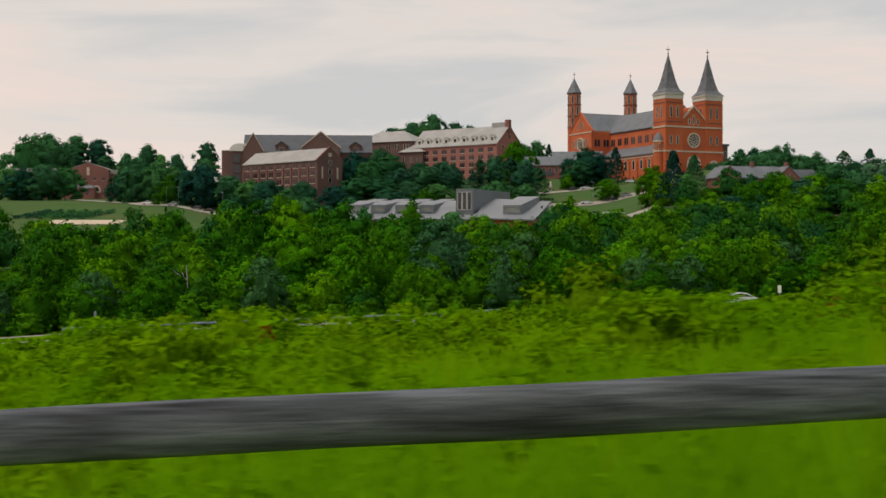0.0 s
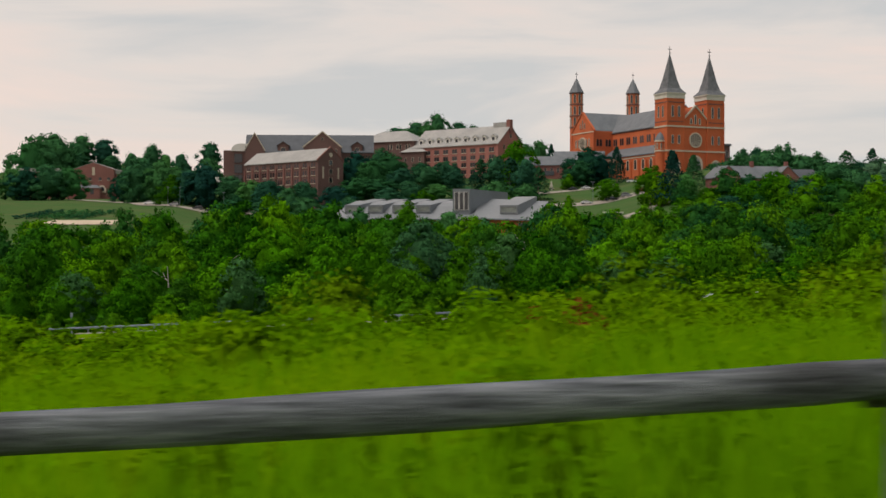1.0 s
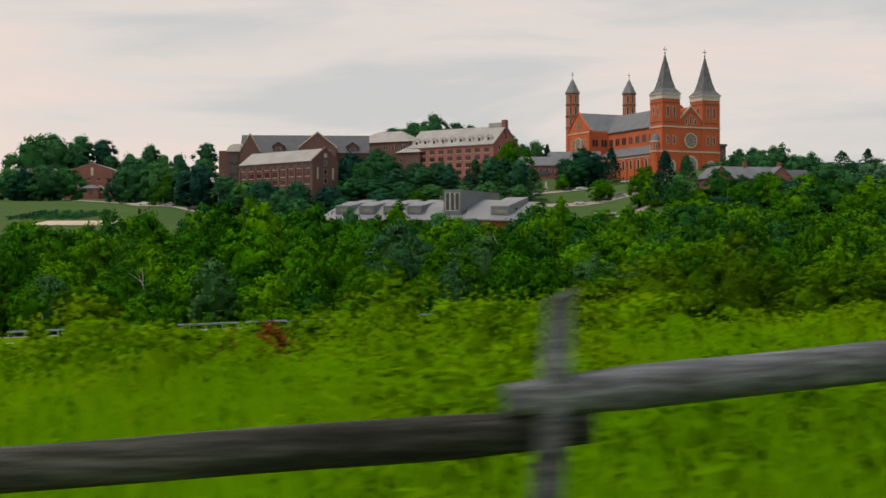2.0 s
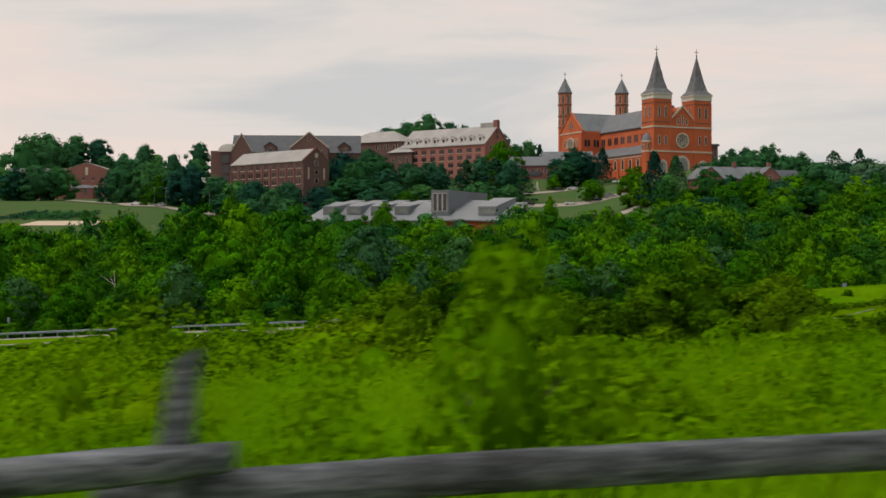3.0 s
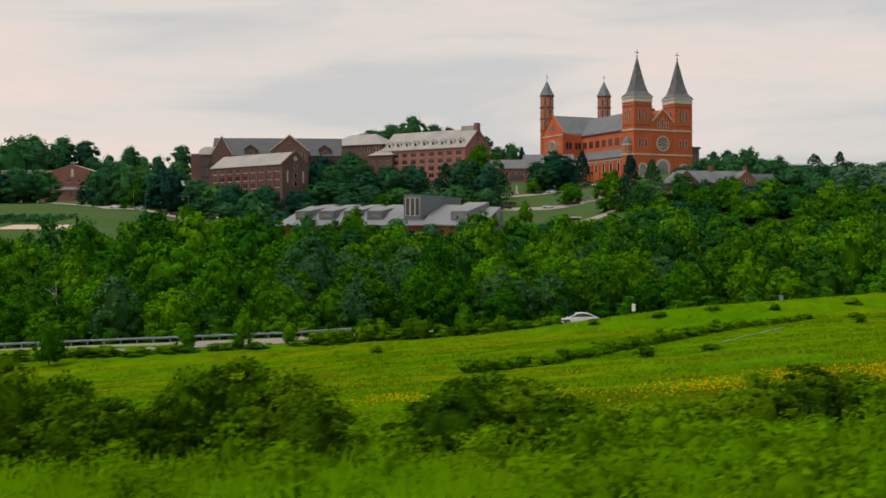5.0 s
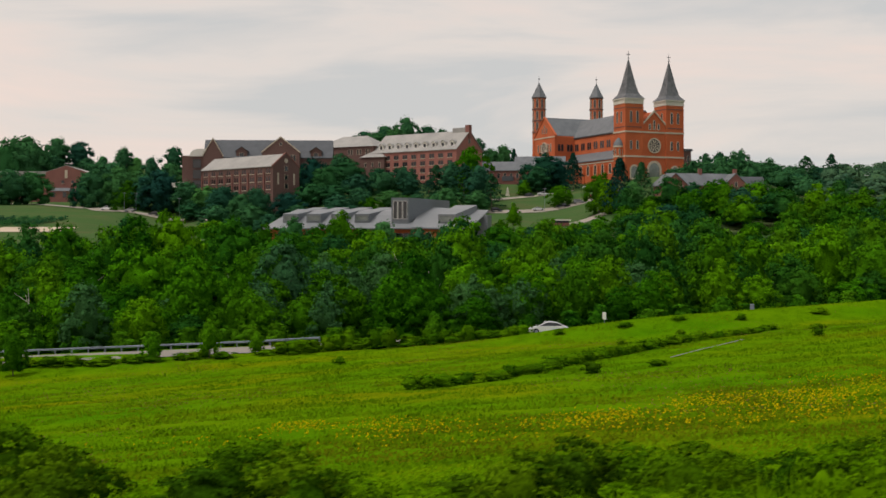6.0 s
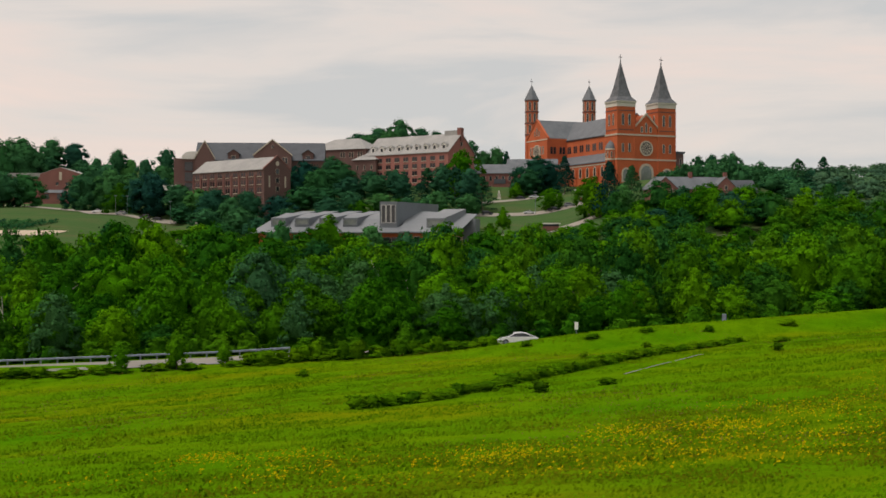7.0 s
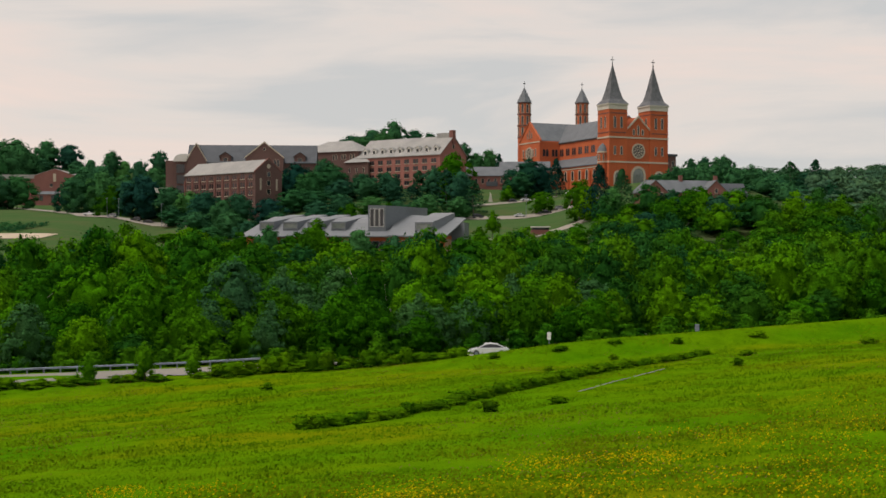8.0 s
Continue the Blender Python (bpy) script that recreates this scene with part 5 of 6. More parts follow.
def dorm():
    """Long brick residence with a pale dormered roof. Near corner at the origin, length towards -x."""
    d = thing("dormitory", pose(24.9, 590, 31.0, 0, 0, -36), "long pink-brick dormitory with pale roof and dormers", "dormitory")
    L, W, e, r = 50.0, 21.0, 19.6, 28.4
    bm = bmesh.new()
    gable_wall(bm, -L, 0, 0, W, -6, e, r, True)
    wall = part("wall", bm, M_BRICK_PINK, d)
    bm = bmesh.new()
    gable_roof(bm, -L, 0, 0, W, e, r, 0.5, 0.35, True)
    roof = part("roof", bm, M_ROOF_LIGHT, d)
    for i in range(9):
        x = -3.6 - i * 5.3
        bm = bmesh.new()
        gable_wall(bm, x - 1.25, x + 1.25, 1.6, 6.2, 20.5, 23.0, 24.0, False)
        dm = part("dormer", bm, M_WHITE, roof)
        bm = bmesh.new()
        gable_roof(bm, x - 1.25, x + 1.25, 1.6, 6.4, 23.0, 24.0, 0.25, 0.15, False)
        part("dormer_roof", bm, M_ROOF_LIGHT, dm)
        window(roof, x, 1.6, 21.1, 1.7, 1.8, "front", False, M_WHITE)
    for row in range(5):
        for i in range(9):
            for k in (-0.75, 0.75):
                window(wall, -3.6 - i * 5.3 + k, 0, 15.8 - row * 3.35, 1.35, 2.0, "front", False, M_BRICK_DARK, bar=0.07, sill=True)
    window(wall, 0, W / 2, 22.6, 1.6, 2.0, "right", False, M_STONE)
    for k in (-5.5, 5.5):
        window(wall, 0, W / 2 + k, 17.2, 1.6, 2.0, "right", False, M_STONE)
    boxes_part("penthouse", M_ROOF_LIGHT, roof, (-9, -1.5, 9.5, 14.5, 25, 30.2))
    boxes_part("chimney", M_BRICK, roof, (-1.6, 0.6, 9.4, 11.6, 25, 31.3))
    return d


dorm()


def block():
    """Four-storey brick wing: pale roof, buttress strips between the windows."""
    b = thing("brick_wing", pose(-54.4, 550, 28.0, 0, 0, -42), "four-storey brown-brick wing with pale pitched roof", "building")
    L, W, e, r = 50.0, 15.0, 12.0, 18.0
    bm = bmesh.new()
    gable_wall(bm, -L, 0, 0, W, -14, e, r - 0.5, True)
    wall = part("wall", bm, M_BRICK_DARK, b)
    bm = bmesh.new()
    gable_roof(bm, -L, -0.6, 0, W, e, r - 0.6, 0.4, 0.3, True)
    part("roof", bm, M_ROOF_LIGHT, b)
    bm = bmesh.new()
    for y0, y1 in ((-0.4, W / 2), (W + 0.4, W / 2)):
        hull(bm, [(-0.5, y0, e - 0.3), (0.15, y0, e - 0.3), (0.15, y1, r - 0.2), (-0.5, y1, r - 0.2)], [(-0.5, y0, e + 0.3), (0.15, y0, e + 0.3), (0.15, y1, r + 0.4), (-0.5, y1, r + 0.4)])
    part("gable_coping", bm, M_BRICK, b)
    for i in range(9):
        x = -3.0 - i * 5.5
        boxes_part("buttress", M_BRICK, wall, (x - 2.75 - 0.35, x - 2.75 + 0.35, -0.45, 0, -14, 9.6))
        for row in range(4):
            for k in (-0.8, 0.8):
                window(wall, x + k, 0, 9.0 - 3.5 * row, 1.25, 2.15, "front", False, M_BRICK, bar=0.07, sill=True)
    for z in (10.0, 6.2, 2.4):
        window(wall, 0, W / 2, z, 2.0, 2.2, "right", False, M_STONE)
    bm = bmesh.new()
    hull(bm, [(0.0, W / 2 + 1.0 * math.cos(a), 14.6 + 1.0 * math.sin(a)) for a in (2 * math.pi * i / 12 for i in range(12))], [(0.12, W / 2 + 1.0 * math.cos(a), 14.6 + 1.0 * math.sin(a)) for a in (2 * math.pi * i / 12 for i in range(12))])
    part("roundel", bm, M_STONE, wall)
    for y in (3.0, W - 3.0):
        boxes_part("stone_panel", M_STONE, wall, (0, 0.1, y - 0.45, y + 0.45, 4.2, 9.2))
    return b


block()


def hall():
    """Large hall with a dark slate roof, cross gable and dormers."""
    h = thing("hall", pose(-65, 603, 31.0, 0, 0, 4), "large brown-brick hall with dark slate roof and cross gable", "building")
    bm = bmesh.new()
    gable_wall(bm, -29, 31, 0, 18, -6, 16.5, 25.0, True)
    wall = part("wall", bm, M_BRICK_DARK, h)
    bm = bmesh.new()
    gable_roof(bm, -29, 31, 0, 18, 16.5, 25.0, 0.5, 0.35, True)
    roof = part("roof", bm, M_SLATE_DARK, h)
    for name, x0, x1, y0, zr, ze in (("cross_gable", -1.5, 16.0, -6, 25.4, 18.2), ("side_gable", -29, -20, -4, 24.8, 16.5)):
        bm = bmesh.new()
        gable_wall(bm, x0, x1, y0, 9, -6, ze, zr, False)
        g = part(name, bm, M_BRICK_DARK, h)
        bm = bmesh.new()
        gable_roof(bm, x0, x1, y0 + 0.3, 9, ze, zr, 0.2, 0.3, False)
        part("roof", bm, M_SLATE_DARK, g)
        bm = bmesh.new()
        xm = (x0 + x1) / 2
        for xe in (x0 - 0.4, x1 + 0.4):
            hull(bm, [(xe, y0 - 0.2, ze - 0.2), (xe, y0 + 0.4, ze - 0.2), (xm, y0 + 0.4, zr - 0.1), (xm, y0 - 0.2, zr - 0.1)], [(xe, y0 - 0.2, ze + 0.5), (xe, y0 + 0.4, ze + 0.5), (xm, y0 + 0.4, zr + 0.6), (xm, y0 - 0.2, zr + 0.6)])
        part("gable_coping", bm, M_STONE, g)
        if name == "cross_gable":
            for k in (-5.6, -4.1, -1.0, 0.5, 2.0, 5.0, 6.4):
                window(g, xm + k, y0, 14.2, 1.2, 3.2, "front", True, M_STONE)
            window(g, xm, y0, 21.6, 1.2, 1.4, "front", False, M_STONE)
    for x in (-11.5, 23.5):
        bm = bmesh.new()
        gable_wall(bm, x - 2.6, x + 2.6, 0.2, 7, 14.5, 19.6, 21.4, False)
        dm = part("dormer", bm, M_BRICK_DARK, roof)
        bm = bmesh.new()
        gable_roof(bm, x - 2.6, x + 2.6, 0.2, 7, 19.6, 21.4, 0.5, 0.25, False)
        part("dormer_roof", bm, M_SLATE, dm)
        window(roof, x, 0.2, 15.0, 2.2, 3.6, "front", False, M_STONE)
    return h


hall()


def stair_block():
    s = thing("stair_hall", pose(-97, 604, 31, 0, 0, 4), "brick and glass stair hall with pale barrel roof", "building")
    bm = bmesh.new()
    box(bm, -4, 3.5, 0, 9, -6, 17)
    box(bm, -8.2, -4, 2, 10, -6, 17.5)
    wall = part("wall", bm, M_BRICK_DARK, s)
    bm = bmesh.new()
    sec = [(-4.4 + 0.35 * 0, 17.0)] + [(-4.4 + 4.2 - 4.2 * math.cos(a), 17.0 + 3.6 * math.sin(a)) for a in (math.pi / 2 * i / 6 for i in range(1, 7))] + [(3.9, 20.6), (3.9, 17.0)]
    hull(bm, [(a, -0.4, b) for a, b in sec], [(a, 9.4, b) for a, b in sec])
    part("barrel_roof", bm, M_WHITE, s)
    for z in (1.5, 6.5, 11.5):
        window(wall, -1.0, 0, z, 3.8, 4.2, "front", False, M_SLATE_DARK)
    boxes_part("low_annex", M_WHITE, s, (-16, -5, -3, 2, -6, 4.5))
    return s


stair_block()


def hip_house(name, x, y, z, turn, L, W, e, r, wall_mat, roof_mat, label, inset=None):
    h = thing(name, pose(x, y, z, 0, 0, turn), label, "building")
    boxes_part("wall", wall_mat, h, (-L / 2, L / 2, 0, W, -8, e))
    bm = bmesh.new()
    k = W / 2 if inset is None else inset
    o = 0.7
    a = [bm.verts.new(p) for p in ((-L / 2 - o, -o, e), (L / 2 + o, -o, e), (L / 2 + o, W + o, e), (-L / 2 - o, W + o, e))]
    b = [bm.verts.new(p) for p in ((-L / 2 + k, W / 2, r), (L / 2 - k, W / 2, r))]
    for f in ((a[3], a[2], a[1], a[0]), (a[0], a[1], b[1], b[0]), (a[1], a[2], b[1]), (a[2], a[3], b[0], b[1]), (a[3], a[0], b[0])):
        bm.faces.new(f)
    part("roof", bm, roof_mat, h)
    return h


hh = hip_house("residence", -30, 628, 34, -28, 34, 20, 20.2, 26.3, M_BRICK_DARK, M_ROOF_LIGHT, "brown-brick residence with pale hipped roof")
for i in range(3):
    for k in (-0.8, 0.8):
        window(hh.children[0], 16 - 5.0 * i - 2.5 + k, 0, 16.2, 1.1, 2.6, "front", False, M_STONE)
h2 = hip_house("link_pavilion", -15.5, 616, 34, -28, 13, 12, 14.4, 18.6, M_BRICK_DARK, M_ROOF_LIGHT, "small brown-brick pavilion with pale hipped roof")
for i in range(3):
    window(h2.children[0], -4 + 4 * i, 0, 9.6, 1.1, 2.2, "front", False, M_STONE)


def monastery_wing():
    w = thing("monastery_wing", pose(50, 606, 31.5, 0, 0, -6), "low red-brick wing with grey slate roof and porch", "building")
    bm = bmesh.new()
    gable_wall(bm, -13, 15, 0, 12, -6, 10.0, 14.2, True)
    wall = part("wall", bm, M_BRICK, w)
    bm = bmesh.new()
    gable_roof(bm, -13, 15, 0, 12, 10.0, 14.2, 0.5, 0.3, True)
    part("roof", bm, M_SLATE, w)
    for row, z in enumerate((6.2, 1.6)):
        for i in range(9):
            window(wall, -11 + 3.0 * i, 0, z, 1.3, 2.4, "front", False, M_STONE)
    porch = boxes_part("porch", M_BRICK, w, (-3.0, 4.5, -2.6, 0, -6, 4.8))
    boxes_part("canopy", M_SLATE_DARK, porch, (-3.2, 2.2, -2.8, 0.0, 4.8, 7.0))
    window(porch, 0.8, -2.6, -4.2, 1.8, 3.4, "front", True, M_STONE)
    bm = bmesh.new()
    gable_wall(bm, 2, 26, 16, 30, -6, 13.2, 17.8, True)
    back = part("rear_wall", bm, M_BRICK, w)
    bm = bmesh.new()
    gable_roof(bm, 2, 26, 16, 30, 13.2, 17.8, 0.5, 0.3, True)
    part("rear_roof", bm, M_SLATE, back)
    return w


monastery_wing()


def gym():
    g = thing("gymnasium", pose(-265, 950, 43.5, 0, 0, 3), "red-brick gymnasium with low gabled roof and arched door", "gymnasium")
    bm = bmesh.new()
    gable_wall(bm, -15, 15, 0, 60, -6, 17.6, 22.6, False)
    wall = part("wall", bm, M_BRICK, g)
    bm = bmesh.new()
    gable_roof(bm, -15, 15, 0.6, 60, 17.4, 22.4, 0.6, 0.4, False)
    part("roof", bm, M_ROOF_LIGHT, g)
    for x0, x1, top in ((-60, -15, 18.5), (15, 22, 17.5)):
        wing = boxes_part("side_wing", M_BRICK, g, (x0, x1, 6, 45, -6, top - 3))
        boxes_part("roof", M_ROOF_LIGHT, wing, (x0 - 0.4, x1, 5.6, 45.4, top - 3, top))
    boxes_part("stone_panel", M_STONE, wall, (-1.0, 1.0, -0.2, 0, 13.0, 19.0))
    for k in (-2.4, 4.8, 11.2):
        window(wall, k, -0.04, 9.2, 2.2, 2.2, "front", False, M_BRICK_DARK, bar=0.1, sill=True)
    window(wall, 6.0, 0, 0, 6.5, 5.6, "front", True, M_STONE, M_GLASS, 1.2)
    entry = boxes_part("entrance", M_BRICK, g, (-12, 6, -7, 0, -6, 3.2))
    bm = bmesh.new()
    hull(bm, [(-12.5, -7.5, 3.2), (6.5, -7.5, 3.2), (6.5, 0, 3.2), (-12.5, 0, 3.2)], [(-9, -4, 5.6), (3, -4, 5.6), (3, 0, 5.6), (-9, 0, 5.6)])
    part("roof", bm, M_SLATE, entry)
    for k in (-8, 0.5):
        window(entry, k, -7, -1.5, 2.6, 4.0, "front", False, M_SLATE_DARK)
    return g


gym()


def lower_house():
    """Brick house below the church, in two parts."""
    h = thing("brick_house", pose(101.5, 455, 23.8, 0, 0, 12), "red-brick house with grey slate gable roofs", "house")
    bm = bmesh.new()
    gable_wall(bm, -3.5, 5.5, 0, 10, -4, 3.4, 7.4, False)
    w1 = part("gable_wing", bm, M_BRICK, h)
    bm = bmesh.new()
    gable_roof(bm, -3.5, 5.5, 0.2, 12, 3.4, 7.4, 0.4, 0.25, False)
    part("roof", bm, M_SLATE, w1)
    for k in (-1.2, 3.2):
        window(w1, k, 0, 1.4, 1.1, 1.8, "front", False, M_STONE)
    bm = bmesh.new()
    gable_wall(bm, 1, 24, 4, 14, -4, 3.6, 7.8, True)
    w2 = part("wall", bm, M_BRICK, h)
    bm = bmesh.new()
    gable_roof(bm, 1, 24, 4, 14, 3.6, 7.8, 0.4, 0.25, True)
    r2 = part("roof", bm, M_SLATE, h)
    bm = bmesh.new()
    gable_wall(bm, 20, 29, 1.0, 14, -4, 3.4, 7.6, False)
    w3 = part("end_gable", bm, M_BRICK, h)
    bm = bmesh.new()
    gable_roof(bm, 20, 29, 1.2, 14, 3.4, 7.6, 0.4, 0.25, False)
    part("roof", bm, M_SLATE, w3)
    window(w3, 24.5, 1.0, 3.0, 1.1, 1.7, "front", False, M_STONE)
    bm = bmesh.new()
    gable_wall(bm, 28, 38, 4, 13, -4, 2.6, 6.8, True)
    w4 = part("low_wing", bm, M_BRICK, h)
    bm = bmesh.new()
    gable_roof(bm, 28, 38, 4, 13, 2.6, 6.8, 0.4, 0.25, True)
    part("roof", bm, M_SLATE_DARK, w4)
    for x in (14.0, 27.6):
        boxes_part("chimney", M_BRICK, r2, (x - 0.6, x + 0.6, 8.4, 9.6, 6.0, 9.8))
    return h


lower_house()


def library():
    """Long low library: brick walls, sloped zinc roof with glazed roof boxes and a tall light box."""
    b = thing("library", pose(0, 394, 1.5, 0, 0, 0), "long brick library with sloped zinc roof and glazed roof boxes", "library")
    boxes_part("wall", M_CHURCH, b, (-33.5, 12, 1.0, 26, -6, 9.0), label="orange brick wall")
    # shallow curved roof of the long wing
    bm = bmesh.new()
    prof = [(-0.6, 9.0), (4, 11.0), (9, 13.2), (14, 14.6), (20, 15.4), (27, 15.6)]
    for (y0, z0), (y1, z1) in zip(prof, prof[1:]):
        hull(bm, [(-35.5 + 1.3 * (z0 - 9), y0, z0), (13, y0, z0), (13, y1, z1), (-35.5 + 1.3 * (z1 - 9), y1, z1)], [(-35.5 + 1.3 * (z0 - 9), y0, z0 + 0.35), (13, y0, z0 + 0.35), (13, y1, z1 + 0.35), (-35.5 + 1.3 * (z1 - 9), y1, z1 + 0.35)])
    roof = part("roof", bm, M_METAL_ROOF, b)
    for x in (-27.5, -20.2, -12.6, -5.2):
        bm = bmesh.new()
        hull(bm, [(x - 2.3, 3.2, 9.8), (x + 2.3, 3.2, 9.8), (x + 9.3, 26, 9.8), (x + 4.7, 26, 9.8)], [(x - 2.3, 3.2, 13.8), (x + 2.3, 3.2, 13.8), (x + 9.3, 26, 16.5), (x + 4.7, 26, 16.5)])
        rb = part("roof_box", bm, M_ZINC_WALL, roof)
        window(rb, x, 3.2, 11.6, 4.0, 1.8, "front", False, M_ZINC_WALL, M_GLASS_PALE, 0.14)
    bm = bmesh.new()
    hull(bm, [(4.0, 2.6, 8), (9.4, 2.6, 8), (22, 24, 8), (16.5, 24, 8)], [(4.0, 2.6, 18.8), (9.4, 2.6, 18.8), (22, 24, 18.6), (16.5, 24, 18.6)])
    tb = part("light_box", bm, M_ZINC_WALL, b)
    for k in (-1.5, 0, 1.5):
        window(tb, 6.7 + k, 2.6, 12.2, 1.35, 5.6, "front", False, M_WHITE, M_GLASS, 0.12)
    for i in range(8):
        window(boxes_ref(b), -30 + 5.2 * i, 1.0, 5.4, 2.6, 2.2, "front", False, M_ZINC_WALL)
    for i in range(4):
        window(boxes_ref(b), 1.8 + 2.3 * i, 1.0, 3.6, 1.9, 4.2, "front", False, M_ZINC_WALL)
    return b


def boxes_ref(b):
    return b.children[0]


library()


def library_wing():
    b = thing("reading_wing", pose(11.2, 391.5, 1.5, 0, 0, -11), "brick reading wing with broad sloped zinc roof", "library")
    boxes_part("wall", M_CHURCH, b, (0, 16.4, 0.8, 22, -6, 9.4))
    bm = bmesh.new()
    hull(bm, [(-0.8, -0.6, 9.2), (17.2, -0.6, 8.6), (20.2, 18, 14.8), (-2.0, 18, 16.0)], [(-0.8, -0.6, 9.6), (17.2, -0.6, 9.0), (20.2, 18, 15.2), (-2.0, 18, 16.4)])
    roof = part("roof", bm, M_METAL_ROOF, b)
    bm = bmesh.new()
    hull(bm, [(6.8, 3.5, 9.5), (12.4, 3.5, 9.5), (16.5, 18, 9.5), (9.5, 18, 9.5)], [(6.8, 3.5, 13.6), (12.4, 3.5, 13.6), (16.5, 18, 16.8), (9.5, 18, 16.8)])
    rb = part("roof_box", bm, M_METAL_ROOF, roof)
    window(rb, 9.6, 3.5, 11.2, 5.0, 2.0, "front", False, M_ZINC_WALL, M_GLASS_PALE, 0.14)
    wall = boxes_ref(b)
    window(wall, 13.8, 0.8, 4.8, 1.8, 3.2, "front", False, M_STONE)
    window(wall, 4.4, 0.8, 3.4, 2.0, 4.6, "front", False, M_STONE)
    for i in range(4):
        window(wall, 16.4, 3.5 + 3.0 * i, 3.6, 1.3, 4.8, "right", False, M_STONE)
    boxes_part("end_wall", M_ZINC_WALL, b, (16.5, 20.6, 13, 21, -6, 13.6))
    return b


library_wing()

# ---- split-rail fence ----
RAIL_LIFT = (0.0, -0.01, -0.016, -0.035, 0.025, -0.03)
RAIL_HALF = (0.05, 0.056, 0.046, 0.051, 0.047, 0.053)
RAIL_OVER = (0.1, 0.06, 0.07, 0.08, 0.1, 0.17, 0.08)


def fence():
    f = thing("split_rail_fence", pose(0, 0, 0), "weathered grey split-rail wooden fence beside the lane", "fence")
    rng = random.Random(5)
    posts = [-4.4, -1.25, 2.04, 5.064, 8.25, 11.18, 14.28]
    line = [2.30, 2.45, 2.617, 2.763, 2.93, 3.42, 3.82]
    lift = [(0.0, 0.0), (0.022, 0.042), (-0.031, 0.008), (-0.008, 0.025), (0.012, 0.094), (0.065, 0.0)]
    tops = {}
    for i, x in enumerate(posts):
        y = line[i]
        g = 0.19 + 0.057 * x
        top = g + 1.25 + (0, 0.02, -0.02, 0.05, -0.02, 0.09, -0.06)[i]
        tops[i] = (x, y, g)
        bm = bmesh.new()
        w = (0.03, 0.03, 0.024, 0.018, 0.03, 0.034, 0.024)[i]
        lean = (0.07, 0.06, 0.14, 0.02, 0.07, 0.13, 0.06)[i]
        rings_ = []
        for k in range(7):
            z = g - 0.4 + (top - g + 0.4) * k / 6
            s = w * (1 + 0.10 * math.sin(3.1 * k + i)) * (0.86 if k == 6 else 1)
            c = lean * (z - g - 0.9)
            rings_.append([(x + c + s * ax * 1.1, y + s * ay, z + (0.015 * ax if k == 6 else 0)) for ax, ay in ((-1, -0.7), (-0.7, -1), (0.7, -1), (1, -0.7), (1, 0.7), (0.7, 1), (-0.7, 1), (-1, 0.7))])
        vs = [[bm.verts.new(p) for p in r] for r in rings_]
        bm.faces.new(vs[0][::-1])
        bm.faces.new(vs[-1])
        for a, b in zip(vs, vs[1:]):
            for j in range(8):
                bm.faces.new((a[j], a[(j + 1) % 8], b[(j + 1) % 8], b[j]))
        part("post", bm, M_FENCE, f)
    for i in range(len(posts) - 1):
        (xa, ya, ga), (xb, yb, gb) = tops[i], tops[i + 1]
        for level in (0.96, 0.58, 0.22):
            n, m = 22, 10
            za = ga + level + rng.uniform(-0.012, 0.012) + RAIL_LIFT[i] + lift[i][0]
            zb = gb + level + rng.uniform(-0.012, 0.012) + RAIL_LIFT[i] + lift[i][1]
            hh_, dd = RAIL_HALF[i] * rng.uniform(0.98, 1.02), rng.uniform(0.030, 0.038)
            seed = rng.uniform(0, 50)
            bm = bmesh.new()
            vs = []
            for k in range(n + 1):
                u = k / n
                x = xa - RAIL_OVER[i] + (xb - xa + RAIL_OVER[i] + RAIL_OVER[i + 1]) * u
                y = ya + (yb - ya) * u + (0.018 if i % 2 else -0.018)
                z = za + (zb - za) * u + 0.012 * math.sin(3 * u + seed)
                end = min(1.0, 0.76 + 3.0 * min(u, 1 - u))
                r = []
                for j in range(m):
                    a = 2 * math.pi * j / m
                    q = 1 + 0.12 * noise.noise((u * 7 + seed, math.cos(a) * 1.3, math.sin(a) * 1.3))
                    ca, sa = math.cos(a), math.sin(a)
                    r.append(bm.verts.new((x, y + dd * q * end * math.copysign(abs(ca) ** 0.6, ca), z + hh_ * q * end * math.copysign(abs(sa) ** 0.6, sa))))
                vs.append(r)
            bm.faces.new(vs[0][::-1])
            bm.faces.new(vs[-1])
            for a, b in zip(vs, vs[1:]):
                for j in range(m):
                    bm.faces.new((a[j], a[(j + 1) % m], b[(j + 1) % m], b[j]))
            part("rail", bm, M_FENCE_DARK if i == 3 else M_FENCE, f, smooth=True)
    return f


fence()


